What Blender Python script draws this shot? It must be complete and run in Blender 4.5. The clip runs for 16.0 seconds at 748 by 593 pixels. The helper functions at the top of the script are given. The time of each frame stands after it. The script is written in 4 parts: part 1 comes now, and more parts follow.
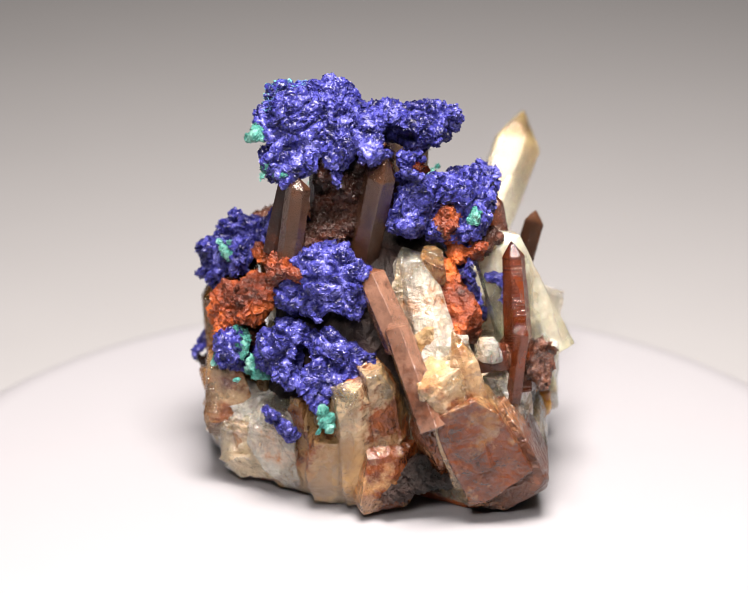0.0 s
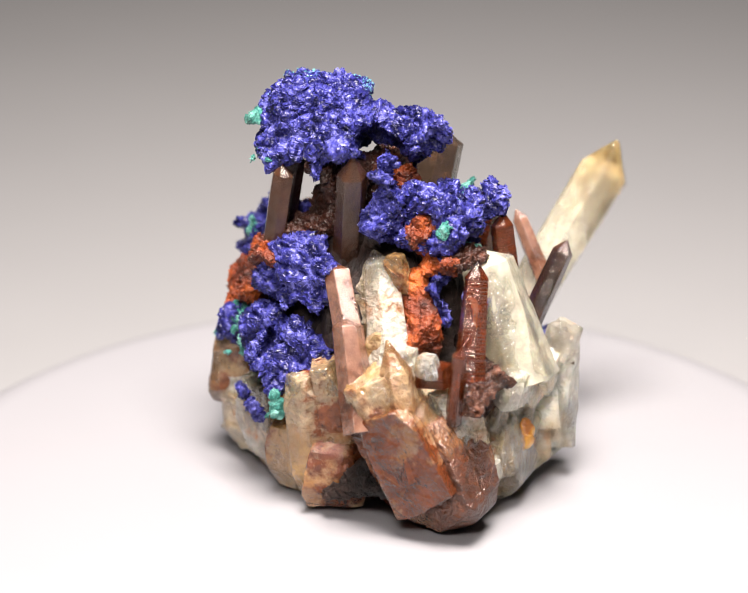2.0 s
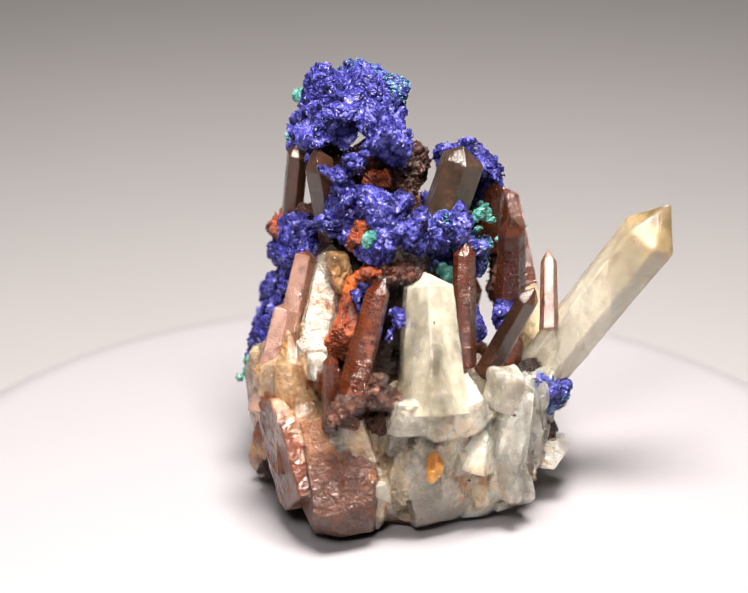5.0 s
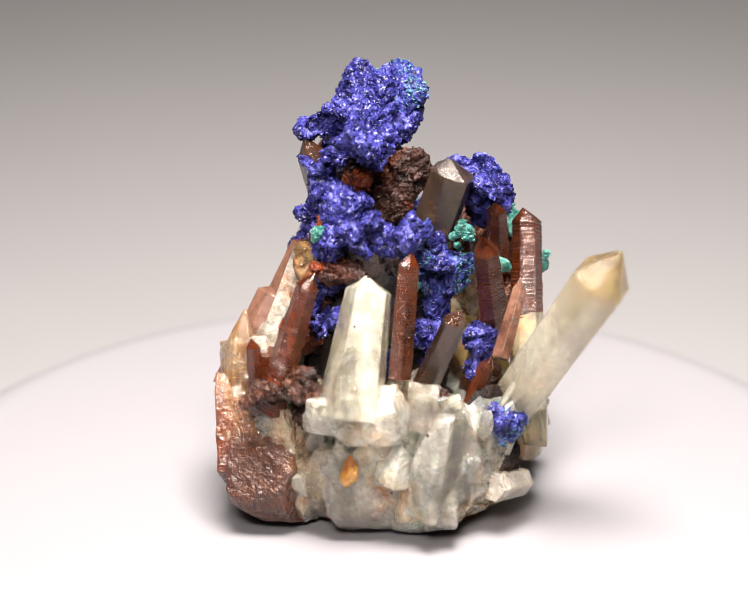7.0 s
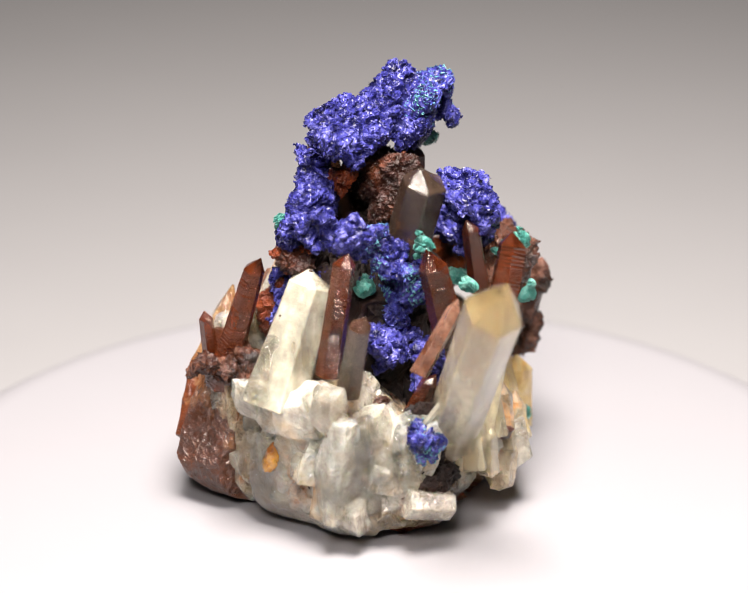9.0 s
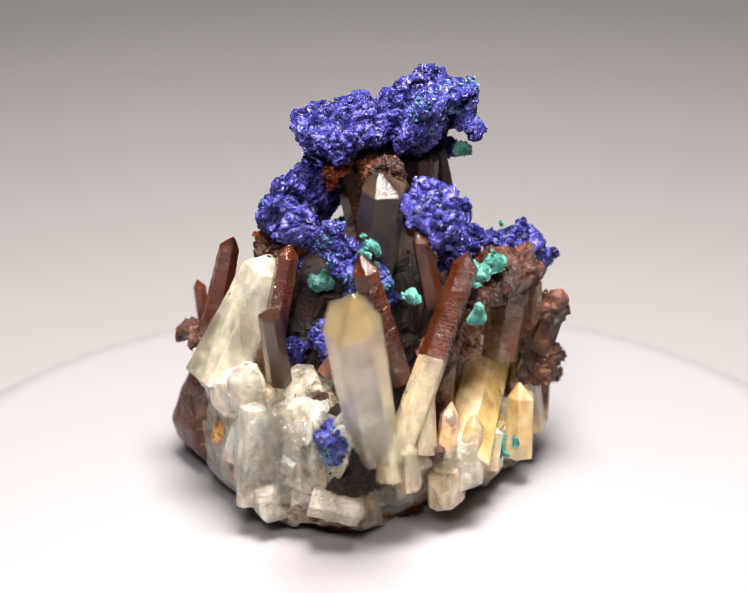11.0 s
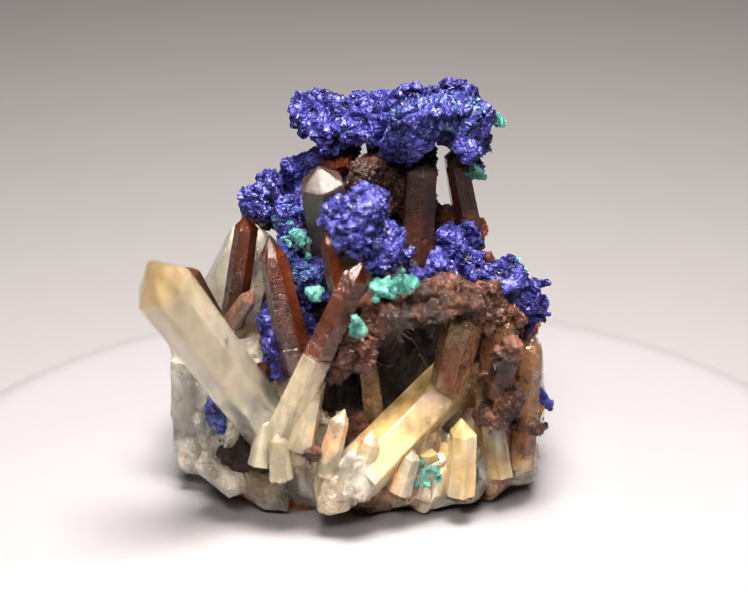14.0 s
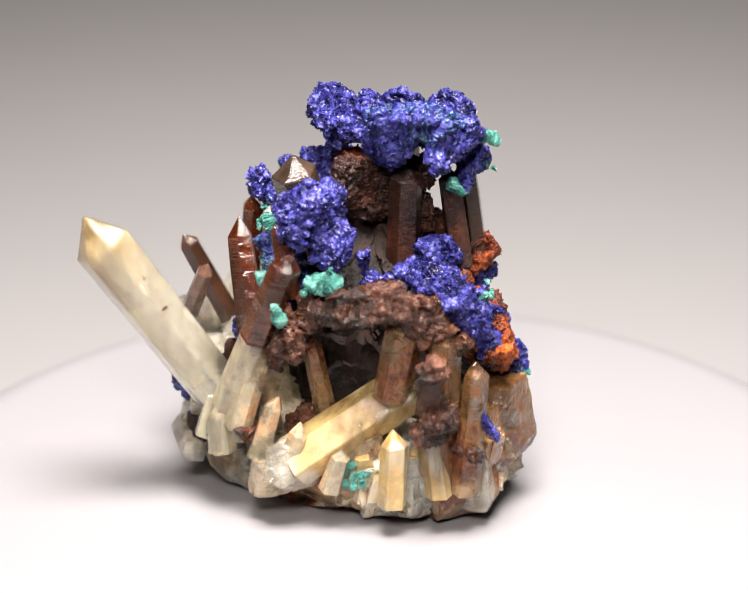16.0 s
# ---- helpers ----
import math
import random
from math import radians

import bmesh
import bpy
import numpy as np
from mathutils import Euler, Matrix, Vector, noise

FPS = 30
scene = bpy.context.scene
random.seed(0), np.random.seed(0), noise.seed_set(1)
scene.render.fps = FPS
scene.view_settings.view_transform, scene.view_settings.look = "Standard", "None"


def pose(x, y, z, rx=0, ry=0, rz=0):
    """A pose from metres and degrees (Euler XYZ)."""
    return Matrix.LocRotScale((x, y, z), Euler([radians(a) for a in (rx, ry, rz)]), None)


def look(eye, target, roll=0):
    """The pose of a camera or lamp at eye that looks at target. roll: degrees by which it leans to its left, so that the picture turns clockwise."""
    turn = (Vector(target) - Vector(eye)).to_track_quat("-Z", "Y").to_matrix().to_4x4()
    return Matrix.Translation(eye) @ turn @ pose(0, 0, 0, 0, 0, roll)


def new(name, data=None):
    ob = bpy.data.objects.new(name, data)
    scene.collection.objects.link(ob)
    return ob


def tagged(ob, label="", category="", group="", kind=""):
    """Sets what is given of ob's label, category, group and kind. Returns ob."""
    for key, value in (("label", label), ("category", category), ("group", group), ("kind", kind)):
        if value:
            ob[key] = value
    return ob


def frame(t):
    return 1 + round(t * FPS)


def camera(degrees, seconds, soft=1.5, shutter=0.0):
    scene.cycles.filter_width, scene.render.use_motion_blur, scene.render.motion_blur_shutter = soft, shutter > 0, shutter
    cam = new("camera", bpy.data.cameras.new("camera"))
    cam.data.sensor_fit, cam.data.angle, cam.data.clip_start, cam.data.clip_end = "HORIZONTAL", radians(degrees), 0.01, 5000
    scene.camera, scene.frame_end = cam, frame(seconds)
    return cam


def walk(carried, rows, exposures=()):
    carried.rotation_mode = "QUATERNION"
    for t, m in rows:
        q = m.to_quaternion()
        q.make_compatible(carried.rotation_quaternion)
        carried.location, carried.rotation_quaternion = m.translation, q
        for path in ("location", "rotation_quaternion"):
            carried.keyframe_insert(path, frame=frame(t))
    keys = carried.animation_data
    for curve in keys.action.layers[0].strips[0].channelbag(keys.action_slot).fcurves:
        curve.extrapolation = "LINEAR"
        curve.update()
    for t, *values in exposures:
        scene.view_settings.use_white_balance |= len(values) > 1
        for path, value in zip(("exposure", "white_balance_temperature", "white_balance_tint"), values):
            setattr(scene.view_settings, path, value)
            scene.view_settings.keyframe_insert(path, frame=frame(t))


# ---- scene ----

MM = 0.001
SPIN = 13.617  # degrees a second, clockwise seen from above

# ---- camera: stands still ----
cam = camera(18.083, 16.0, soft=0.6)
EYE = pose(0, -0.2600, 0.1278, 67.939, 0, 0)
walk(cam, [(0.0, EYE), (16.0, EYE)])
cam.data.dof.use_dof = True
cam.data.dof.focus_distance = 0.272
cam.data.dof.aperture_fstop = 20.0

# ---- light: soft studio lamps above, pale room ----
world = bpy.data.worlds.new("studio")
scene.world = world
world.use_nodes = True
world.node_tree.nodes["Background"].inputs[0].default_value = (1.0, 0.96, 0.91, 1)
world.node_tree.nodes["Background"].inputs[1].default_value = 0.012


def softbox(name, eye, target, size, watts, colour):
    lamp = bpy.data.lights.new(name, "AREA")
    lamp.shape, lamp.size, lamp.size_y = "RECTANGLE", size[0], size[1]
    lamp.energy, lamp.color = watts, colour
    ob = new(name, lamp)
    ob.matrix_world = look(eye, target)
    return ob


softbox("softbox_top", (0.015, -0.075, 0.30), (0, -0.005, 0.0), (0.14, 0.11), 3.9, (1.0, 0.92, 0.86))
softbox("softbox_front", (-0.04, -0.31, 0.29), (0, 0, 0.02), (0.09, 0.07), 1.25, (1.0, 0.91, 0.85))


# ---- materials ----
def mat(name):
    m = bpy.data.materials.new(name)
    m.use_nodes = True
    nt = m.node_tree
    return m, nt, nt.nodes["Principled BSDF"]


def noise_node(nt, scale, detail=4.0, rough=0.6, offset=(0, 0, 0), stretch=(1, 1, 1)):
    tc = nt.nodes.new("ShaderNodeTexCoord")
    mp = nt.nodes.new("ShaderNodeMapping")
    mp.inputs["Location"].default_value = offset
    mp.inputs["Scale"].default_value = stretch
    n = nt.nodes.new("ShaderNodeTexNoise")
    n.inputs["Scale"].default_value, n.inputs["Detail"].default_value = scale, detail
    n.inputs["Roughness"].default_value = rough
    nt.links.new(tc.outputs["Object"], mp.inputs["Vector"])
    nt.links.new(mp.outputs[0], n.inputs["Vector"])
    return n


def ramp(nt, source, stops):
    r = nt.nodes.new("ShaderNodeValToRGB")
    while len(r.color_ramp.elements) < len(stops):
        r.color_ramp.elements.new(0.5)
    for e, (p, c) in zip(r.color_ramp.elements, stops):
        e.position, e.color = p, (*c, 1)
    nt.links.new(source, r.inputs[0])
    return r


def mix(nt, fac, a, b):
    m = nt.nodes.new("ShaderNodeMix")
    m.data_type = "RGBA"
    for s, v in ((m.inputs[0], fac), (m.inputs[6], a), (m.inputs[7], b)):
        if hasattr(v, "is_linked"):
            nt.links.new(v, s)
        else:
            s.default_value = v if isinstance(v, float) else (*v, 1)
    return m.outputs[2]


def bump(nt, bsdf, source, strength, distance):
    b = nt.nodes.new("ShaderNodeBump")
    b.inputs["Strength"].default_value, b.inputs["Distance"].default_value = strength, distance
    nt.links.new(source, b.inputs["Height"])
    nt.links.new(b.outputs[0], bsdf.inputs["Normal"])


def azurite_mat(name, dark, mid, light, green=None, amount=0.6):
    m, nt, b = mat(name)
    n1 = noise_node(nt, 650, 5)
    r1 = ramp(nt, n1.outputs[0], [(0.36, dark), (0.54, mid), (0.7, light)])
    colour = r1.outputs[0]
    if green:
        n2 = noise_node(nt, 260, 4, 0.7, (3, 1, 2))
        k = ramp(nt, n2.outputs[0], [(amount - 0.04, (0, 0, 0)), (amount + 0.06, (1, 1, 1))])
        colour = mix(nt, k.outputs[0], colour, green)
    nt.links.new(colour, b.inputs["Base Color"])
    b.inputs["Roughness"].default_value = 0.32
    b.inputs["Specular IOR Level"].default_value = 0.4
    n3 = noise_node(nt, 1500, 3, 0.6)
    n3.noise_type = "RIDGED_MULTIFRACTAL"
    n3.inputs["Distortion"].default_value = 0.6
    bump(nt, b, n3.outputs[0], 1.0, 0.0006)
    return m


def crystal_mat(name, body, stain, stain_at, rough, transmission, scale=130, soft=0.06, glow=0.0, vary=None, clear=0.25, broken=0.0, coat=1.0):
    """Quartz: cloudy body, stained patches, veils, dark specks; partly see-through."""
    m, nt, b = mat(name)
    n1 = noise_node(nt, scale, 6, 0.65)
    k = ramp(nt, n1.outputs[0], [(stain_at - soft, (0, 0, 0)), (stain_at + soft, (1, 1, 1))])
    n2 = noise_node(nt, scale * 4, 5, 0.7, (5, 2, 7))
    tone = ramp(nt, n2.outputs[0], [(0.3, tuple(c * 0.68 for c in body)), (0.6, tuple(min(1, c * 1.15) for c in body))]).outputs[0]
    if vary:
        n4 = noise_node(nt, 75, 4, 0.6, (1, 4, 2))
        kv = ramp(nt, n4.outputs[0], [(0.46, (0, 0, 0)), (0.54, (1, 1, 1))])
        tone = mix(nt, kv.outputs[0], tone, vary)
    tone2 = ramp(nt, n2.outputs[0], [(0.3, tuple(c * 0.35 for c in stain)), (0.7, tuple(min(1, c * 1.4) for c in stain))])
    colour = mix(nt, k.outputs[0], tone, tone2.outputs[0])
    n5 = noise_node(nt, 700, 3, 0.5, (7, 7, 1))
    specks = ramp(nt, n5.outputs[0], [(0.72, (0, 0, 0)), (0.75, (1, 1, 1))])
    colour = mix(nt, specks.outputs[0], colour, (0.12, 0.045, 0.018))
    if broken:  # iron-filled cracks
        crack = nt.nodes.new("ShaderNodeTexVoronoi")
        crack.feature = "DISTANCE_TO_EDGE"
        crack.inputs["Scale"].default_value = 240
        line = ramp(nt, crack.outputs["Distance"], [(0.0, (0.3, 0.3, 0.3)), (0.03, (0, 0, 0))])
        some = ramp(nt, n1.outputs[0], [(0.45, (0, 0, 0)), (0.55, (1, 1, 1))])
        both = nt.nodes.new("ShaderNodeMath")
        both.operation = "MULTIPLY"
        nt.links.new(line.outputs[0], both.inputs[0])
        nt.links.new(some.outputs[0], both.inputs[1])
        colour = mix(nt, both.outputs[0], colour, (0.2, 0.07, 0.02))
    nt.links.new(colour, b.inputs["Base Color"])
    n6 = noise_node(nt, 170, 3, 0.6, (2, 9, 4), (1, 1, 0.35))  # clear windows between cloudy veils
    veil = ramp(nt, n6.outputs[0], [(0.4, (transmission,) * 3), (0.62, (transmission * clear,) * 3)])
    tr = mix(nt, k.outputs[0], veil.outputs[0], (transmission * 0.15,) * 3)
    nt.links.new(tr, b.inputs["Transmission Weight"])
    rr = ramp(nt, k.outputs[0], [(0.0, (rough,) * 3), (1.0, (min(0.6, rough + 0.2),) * 3)])
    nt.links.new(rr.outputs[0], b.inputs["Roughness"])
    b.inputs["IOR"].default_value = 1.54
    b.inputs["Subsurface Weight"].default_value = glow
    b.inputs["Subsurface Radius"].default_value = (1.0, 0.82, 0.6)
    b.inputs["Subsurface Scale"].default_value = 0.0025
    n3 = noise_node(nt, scale * 7, 6, 0.75)
    if broken:  # splintery glitter of a fracture
        v2 = nt.nodes.new("ShaderNodeTexVoronoi")
        v2.distance = "CHEBYCHEV"  # flat little facets
        v2.inputs["Scale"].default_value = 620
        v3 = nt.nodes.new("ShaderNodeTexVoronoi")
        v3.distance = "MANHATTAN"
        v3.inputs["Scale"].default_value = 1500
        wobble = noise_node(nt, 260, 3)
        add = nt.nodes.new("ShaderNodeVectorMath")
        add.operation = "MULTIPLY_ADD"
        add.inputs[1].default_value = (0.003, 0.003, 0.003)
        nt.links.new(wobble.outputs["Color"], add.inputs[0])
        tc = nt.nodes.new("ShaderNodeTexCoord")
        nt.links.new(tc.outputs["Object"], add.inputs[2])
        for vor in (v2, v3, crack):
            nt.links.new(add.outputs[0], vor.inputs["Vector"])
        small = nt.nodes.new("ShaderNodeMath")
        small.operation = "MULTIPLY_ADD"
        small.inputs[1].default_value = 0.35
        nt.links.new(v3.outputs["Distance"], small.inputs[0])
        nt.links.new(n3.outputs[0], small.inputs[2])
        height = nt.nodes.new("ShaderNodeMath")
        height.operation = "ADD"
        nt.links.new(v2.outputs["Distance"], height.inputs[0])
        nt.links.new(small.outputs[0], height.inputs[1])
        bump(nt, b, height.outputs[0], broken, 0.0011)
    else:
        bump(nt, b, n3.outputs[0], 0.3, 0.0006)
    nt.links.new(b.inputs["Normal"].links[0].from_socket, b.inputs["Coat Normal"])
    cw = ramp(nt, k.outputs[0], [(0.0, (coat,) * 3), (1.0, (coat * 0.4,) * 3)])  # stains are dull
    nt.links.new(cw.outputs[0], b.inputs["Coat Weight"])
    b.inputs["Coat Roughness"].default_value = 0.05 if broken else 0.16
    return m


def earth_mat(name, stops, rough=0.8, scale=220, relief=0.0005):
    m, nt, b = mat(name)
    n1 = noise_node(nt, scale, 7, 0.68)
    r1 = ramp(nt, n1.outputs[0], stops)
    nt.links.new(r1.outputs[0], b.inputs["Base Color"])
    b.inputs["Roughness"].default_value = rough
    n2 = noise_node(nt, scale * 5, 5, 0.7)
    bump(nt, b, n2.outputs[0], 0.9, relief)
    return m


AZ = azurite_mat("azurite", (0.008, 0.008, 0.06), (0.045, 0.045, 0.25), (0.22, 0.22, 0.6))
# darker copy of AZ: part thicker mineral, part painted shade between the blades
AZ_SHADE_BED = azurite_mat("azurite_shade_bed", (0.003, 0.003, 0.032), (0.03, 0.03, 0.2), (0.15, 0.15, 0.5))
AZ_GREEN = azurite_mat("azurite_with_malachite", (0.01, 0.012, 0.09), (0.05, 0.06, 0.32), (0.16, 0.19, 0.55), (0.12, 0.36, 0.36), 0.53)
MAL = earth_mat("malachite", [(0.3, (0.01, 0.08, 0.07)), (0.5, (0.055, 0.25, 0.21)), (0.75, (0.33, 0.57, 0.5))], 0.3, 700, 0.0003)
RUST = earth_mat("iron_oxide", [(0.34, (0.02, 0.004, 0.002)), (0.5, (0.17, 0.027, 0.004)), (0.7, (0.6, 0.13, 0.014))], 0.4)
CRUST = earth_mat("brown_crust", [(0.36, (0.008, 0.003, 0.0015)), (0.52, (0.06, 0.02, 0.01)), (0.75, (0.28, 0.12, 0.075))], 0.24)
REDBROWN = earth_mat("red_brown_oxide", [(0.36, (0.006, 0.002, 0.001)), (0.55, (0.035, 0.008, 0.003)), (0.77, (0.2, 0.05, 0.013))], 0.35)
# rusty brown taken almost to black: painted shade for the deep gaps
CORE_SHADE = earth_mat("shade_dark_core", [(0.38, (0.003, 0.0012, 0.0008)), (0.58, (0.018, 0.005, 0.002)), (0.8, (0.06, 0.015, 0.004))], 0.7)
CLEAR = crystal_mat("clear_quartz", (1.0, 0.85, 0.68), (0.95, 0.7, 0.4), 0.78, 0.03, 0.92, glow=0.25, clear=0.6)
MILKY = crystal_mat("milky_quartz", (1.0, 0.89, 0.76), (0.6, 0.3, 0.12), 0.66, 0.06, 0.85, glow=0.5, vary=(1.0, 0.78, 0.54), clear=0.4, broken=0.6)
GREYISH = crystal_mat("greyish_quartz", (0.98, 0.83, 0.7), (0.4, 0.17, 0.07), 0.6, 0.05, 0.92, glow=0.3, clear=0.55, broken=0.5)
STAINED = crystal_mat("stained_quartz", (0.88, 0.68, 0.43), (0.17, 0.045, 0.011), 0.53, 0.06, 0.88, 120, glow=0.12, vary=(0.66, 0.4, 0.17), clear=0.55, broken=0.4)
RUSTY = crystal_mat("rust_stained_quartz", (0.78, 0.54, 0.3), (0.13, 0.03, 0.007), 0.48, 0.06, 0.82, 75, glow=0.1, vary=(0.5, 0.25, 0.09), clear=0.5, broken=0.4)
YELLOW = crystal_mat("yellow_quartz", (0.97, 0.63, 0.26), (0.6, 0.26, 0.06), 0.62, 0.03, 0.82, glow=0.35, vary=(1.0, 0.85, 0.62), clear=0.5)
BASE = crystal_mat("base_quartz", (1.0, 0.88, 0.75), (0.4, 0.14, 0.045), 0.62, 0.07, 0.85, 100, glow=0.5, vary=(0.95, 0.72, 0.48), clear=0.4, broken=0.7)
IRON = crystal_mat("iron_coated_quartz", (0.32, 0.14, 0.055), (0.1, 0.029, 0.01), 0.48, 0.1, 0.45, 70, glow=0.0, broken=0.6)
GLASSY = crystal_mat("glassy_quartz", (1.0, 0.79, 0.56), (0.7, 0.33, 0.12), 0.58, 0.02, 0.95, glow=0.25, clear=0.7)
BROWN = crystal_mat("brown_quartz", (0.62, 0.42, 0.22), (0.15, 0.042, 0.011), 0.52, 0.05, 0.9, glow=0.1, vary=(0.4, 0.2, 0.07), clear=0.6, broken=0.4)
AMBER = crystal_mat("amber_stain", (0.8, 0.38, 0.05), (0.4, 0.13, 0.01), 0.55, 0.1, 0.4, 200, glow=0.2)
SMOKY = crystal_mat("smoky_quartz", (0.075, 0.032, 0.017), (0.07, 0.025, 0.012), 0.62, 0.05, 0.8, 200, coat=0.45)
REDDISH = crystal_mat("reddish_quartz", (0.12, 0.024, 0.006), (0.06, 0.02, 0.01), 0.6, 0.06, 0.88, 200, coat=0.45)
DARK = crystal_mat("dark_smoky_quartz", (0.075, 0.048, 0.033), (0.09, 0.045, 0.025), 0.64, 0.06, 0.6, 200, coat=0.35)
PINKISH = crystal_mat("coated_quartz", (0.24, 0.12, 0.08), (0.09, 0.03, 0.013), 0.54, 0.08, 0.5, 200)


def honey_mat(tip):
    """Clear quartz whose tip is stained honey yellow."""
    m = crystal_mat("honey_tipped_quartz", (1.0, 0.84, 0.67), (0.9, 0.58, 0.26), 0.74, 0.015, 0.95, glow=0.2, clear=0.72)
    nt = m.node_tree
    b = nt.nodes["Principled BSDF"]
    old = b.inputs["Base Color"].links[0].from_socket
    tc = nt.nodes.new("ShaderNodeTexCoord")
    far = nt.nodes.new("ShaderNodeVectorMath")
    far.operation = "DISTANCE"
    far.inputs[1].default_value = tip
    nt.links.new(tc.outputs["Object"], far.inputs[0])
    n = noise_node(nt, 180, 4)
    add = nt.nodes.new("ShaderNodeMath")
    add.operation = "MULTIPLY_ADD"
    add.inputs[1].default_value = 0.008
    nt.links.new(n.outputs[0], add.inputs[0])
    nt.links.new(far.outputs["Value"], add.inputs[2])
    k = ramp(nt, add.outputs[0], [(0.007, (1.0, 0.76, 0.42)), (0.011, (1.0, 0.9, 0.7)), (0.017, (1, 1, 1))])
    mul = nt.nodes.new("ShaderNodeMix")
    mul.data_type, mul.blend_type = "RGBA", "MULTIPLY"
    mul.inputs[0].default_value = 1.0
    nt.links.new(old, mul.inputs[6])
    nt.links.new(k.outputs[0], mul.inputs[7])
    nt.links.new(mul.outputs[2], b.inputs["Base Color"])
    return m


# ---- building ----
def part(name, bm, material, parent, label="", smooth=False):
    me = bpy.data.meshes.new(name)
    bm.normal_update()
    for fc in bm.faces:
        fc.smooth = smooth
    bm.to_mesh(me)
    bm.free()
    me.materials.append(material)
    ob = new(name, me)
    ob.parent = parent
    if label:
        tagged(ob, label)
    return ob


def axes(a, b):
    a, b = Vector(a), Vector(b)
    return Matrix.Translation(a) @ (b - a).to_track_quat("Z", "Y").to_matrix().to_4x4(), (b - a).length


def crystal(name, base, tip, r0, r1, material, parent, label="", point=0.22, ribs=0, turn=0, seed=0, flat=1.0, side=0.25, bulge=1.0, sink=2.0):
    """Six-sided prism from base to tip with an uneven pyramid; sizes in mm."""
    rnd = random.Random(seed * 7 + 3)
    base = Vector(base) + (Vector(base) - Vector(tip)).normalized() * sink
    m, length = axes(base, tip)
    bm = bmesh.new()
    wob = [1 + rnd.uniform(-0.14, 0.14) for _ in range(6)]
    levels = []
    top = length - max(point * length, r1 * 0.6)
    steps = ribs * 2 if ribs else 5 if bulge > 1 else 3
    for i in range(steps + 1):
        f = i / steps
        r = (r0 + (r1 - r0) * f) * (1 + (bulge - 1) * math.sin(math.pi * f))
        if ribs:
            r *= 1 + (0.018 if i % 2 else -0.018) * rnd.uniform(0.1, 2.0)
        levels.append((f * top, r))
    rings = []
    for z, r in levels:
        ring = []
        for k in range(6):
            a = math.radians(turn + 60 * k)
            q = r * wob[k] * (1 + rnd.uniform(-0.02, 0.02))
            ring.append(bm.verts.new((q * math.cos(a), q * flat * math.sin(a), z + rnd.uniform(-0.06, 0.06) * r)))
        rings.append(ring)
    a = rnd.uniform(0, 6.28)
    ex, ey = math.cos(a) * r1 * side, math.sin(a) * r1 * side
    ring = []
    for k in range(6):  # shoulder of uneven height, then a short ridge
        v = rings[-1][k].co
        f = 0.45 + rnd.uniform(-0.2, 0.2)
        ring.append(bm.verts.new((v.x + (ex - v.x) * f, v.y + (ey - v.y) * f, top + (length - top) * f)))
    rings.append(ring)
    for lo, hi in zip(rings, rings[1:]):
        for k in range(6):
            bm.faces.new((lo[k], lo[(k + 1) % 6], hi[(k + 1) % 6], hi[k]))
    apex = bm.verts.new((ex, ey, length))
    for k in range(6):
        bm.faces.new((ring[k], ring[(k + 1) % 6], apex))
    bm.faces.new(rings[0][::-1])
    if not ribs:
        bmesh.ops.bevel(bm, geom=list(bm.edges), offset=min(r0, r1) * 0.045, segments=1, affect="EDGES", clamp_overlap=True)
        bmesh.ops.subdivide_edges(bm, edges=[e for e in bm.edges if e.calc_length() > r0 * 0.5], cuts=4, use_grid_fill=True)
    off = Vector((seed * 2.7, seed * 1.3, 0))
    for v in bm.verts:  # growth steps and etching
        q = Vector((v.co.x * 0.5, v.co.y * 0.5, v.co.z * 1.6)) + off
        step = math.floor(noise.noise(q * 0.8) * 5) / 5
        v.co += Vector((v.co.x, v.co.y, 0)).normalized() * r0 * (0.012 * step + 0.015 * noise.noise(v.co * 0.7 + off))
    bm.transform(m)
    for v in bm.verts:
        v.co.z = max(v.co.z, 0.05)
    bm.transform(Matrix.Scale(MM, 4))
    return part(name, bm, material, parent, label)


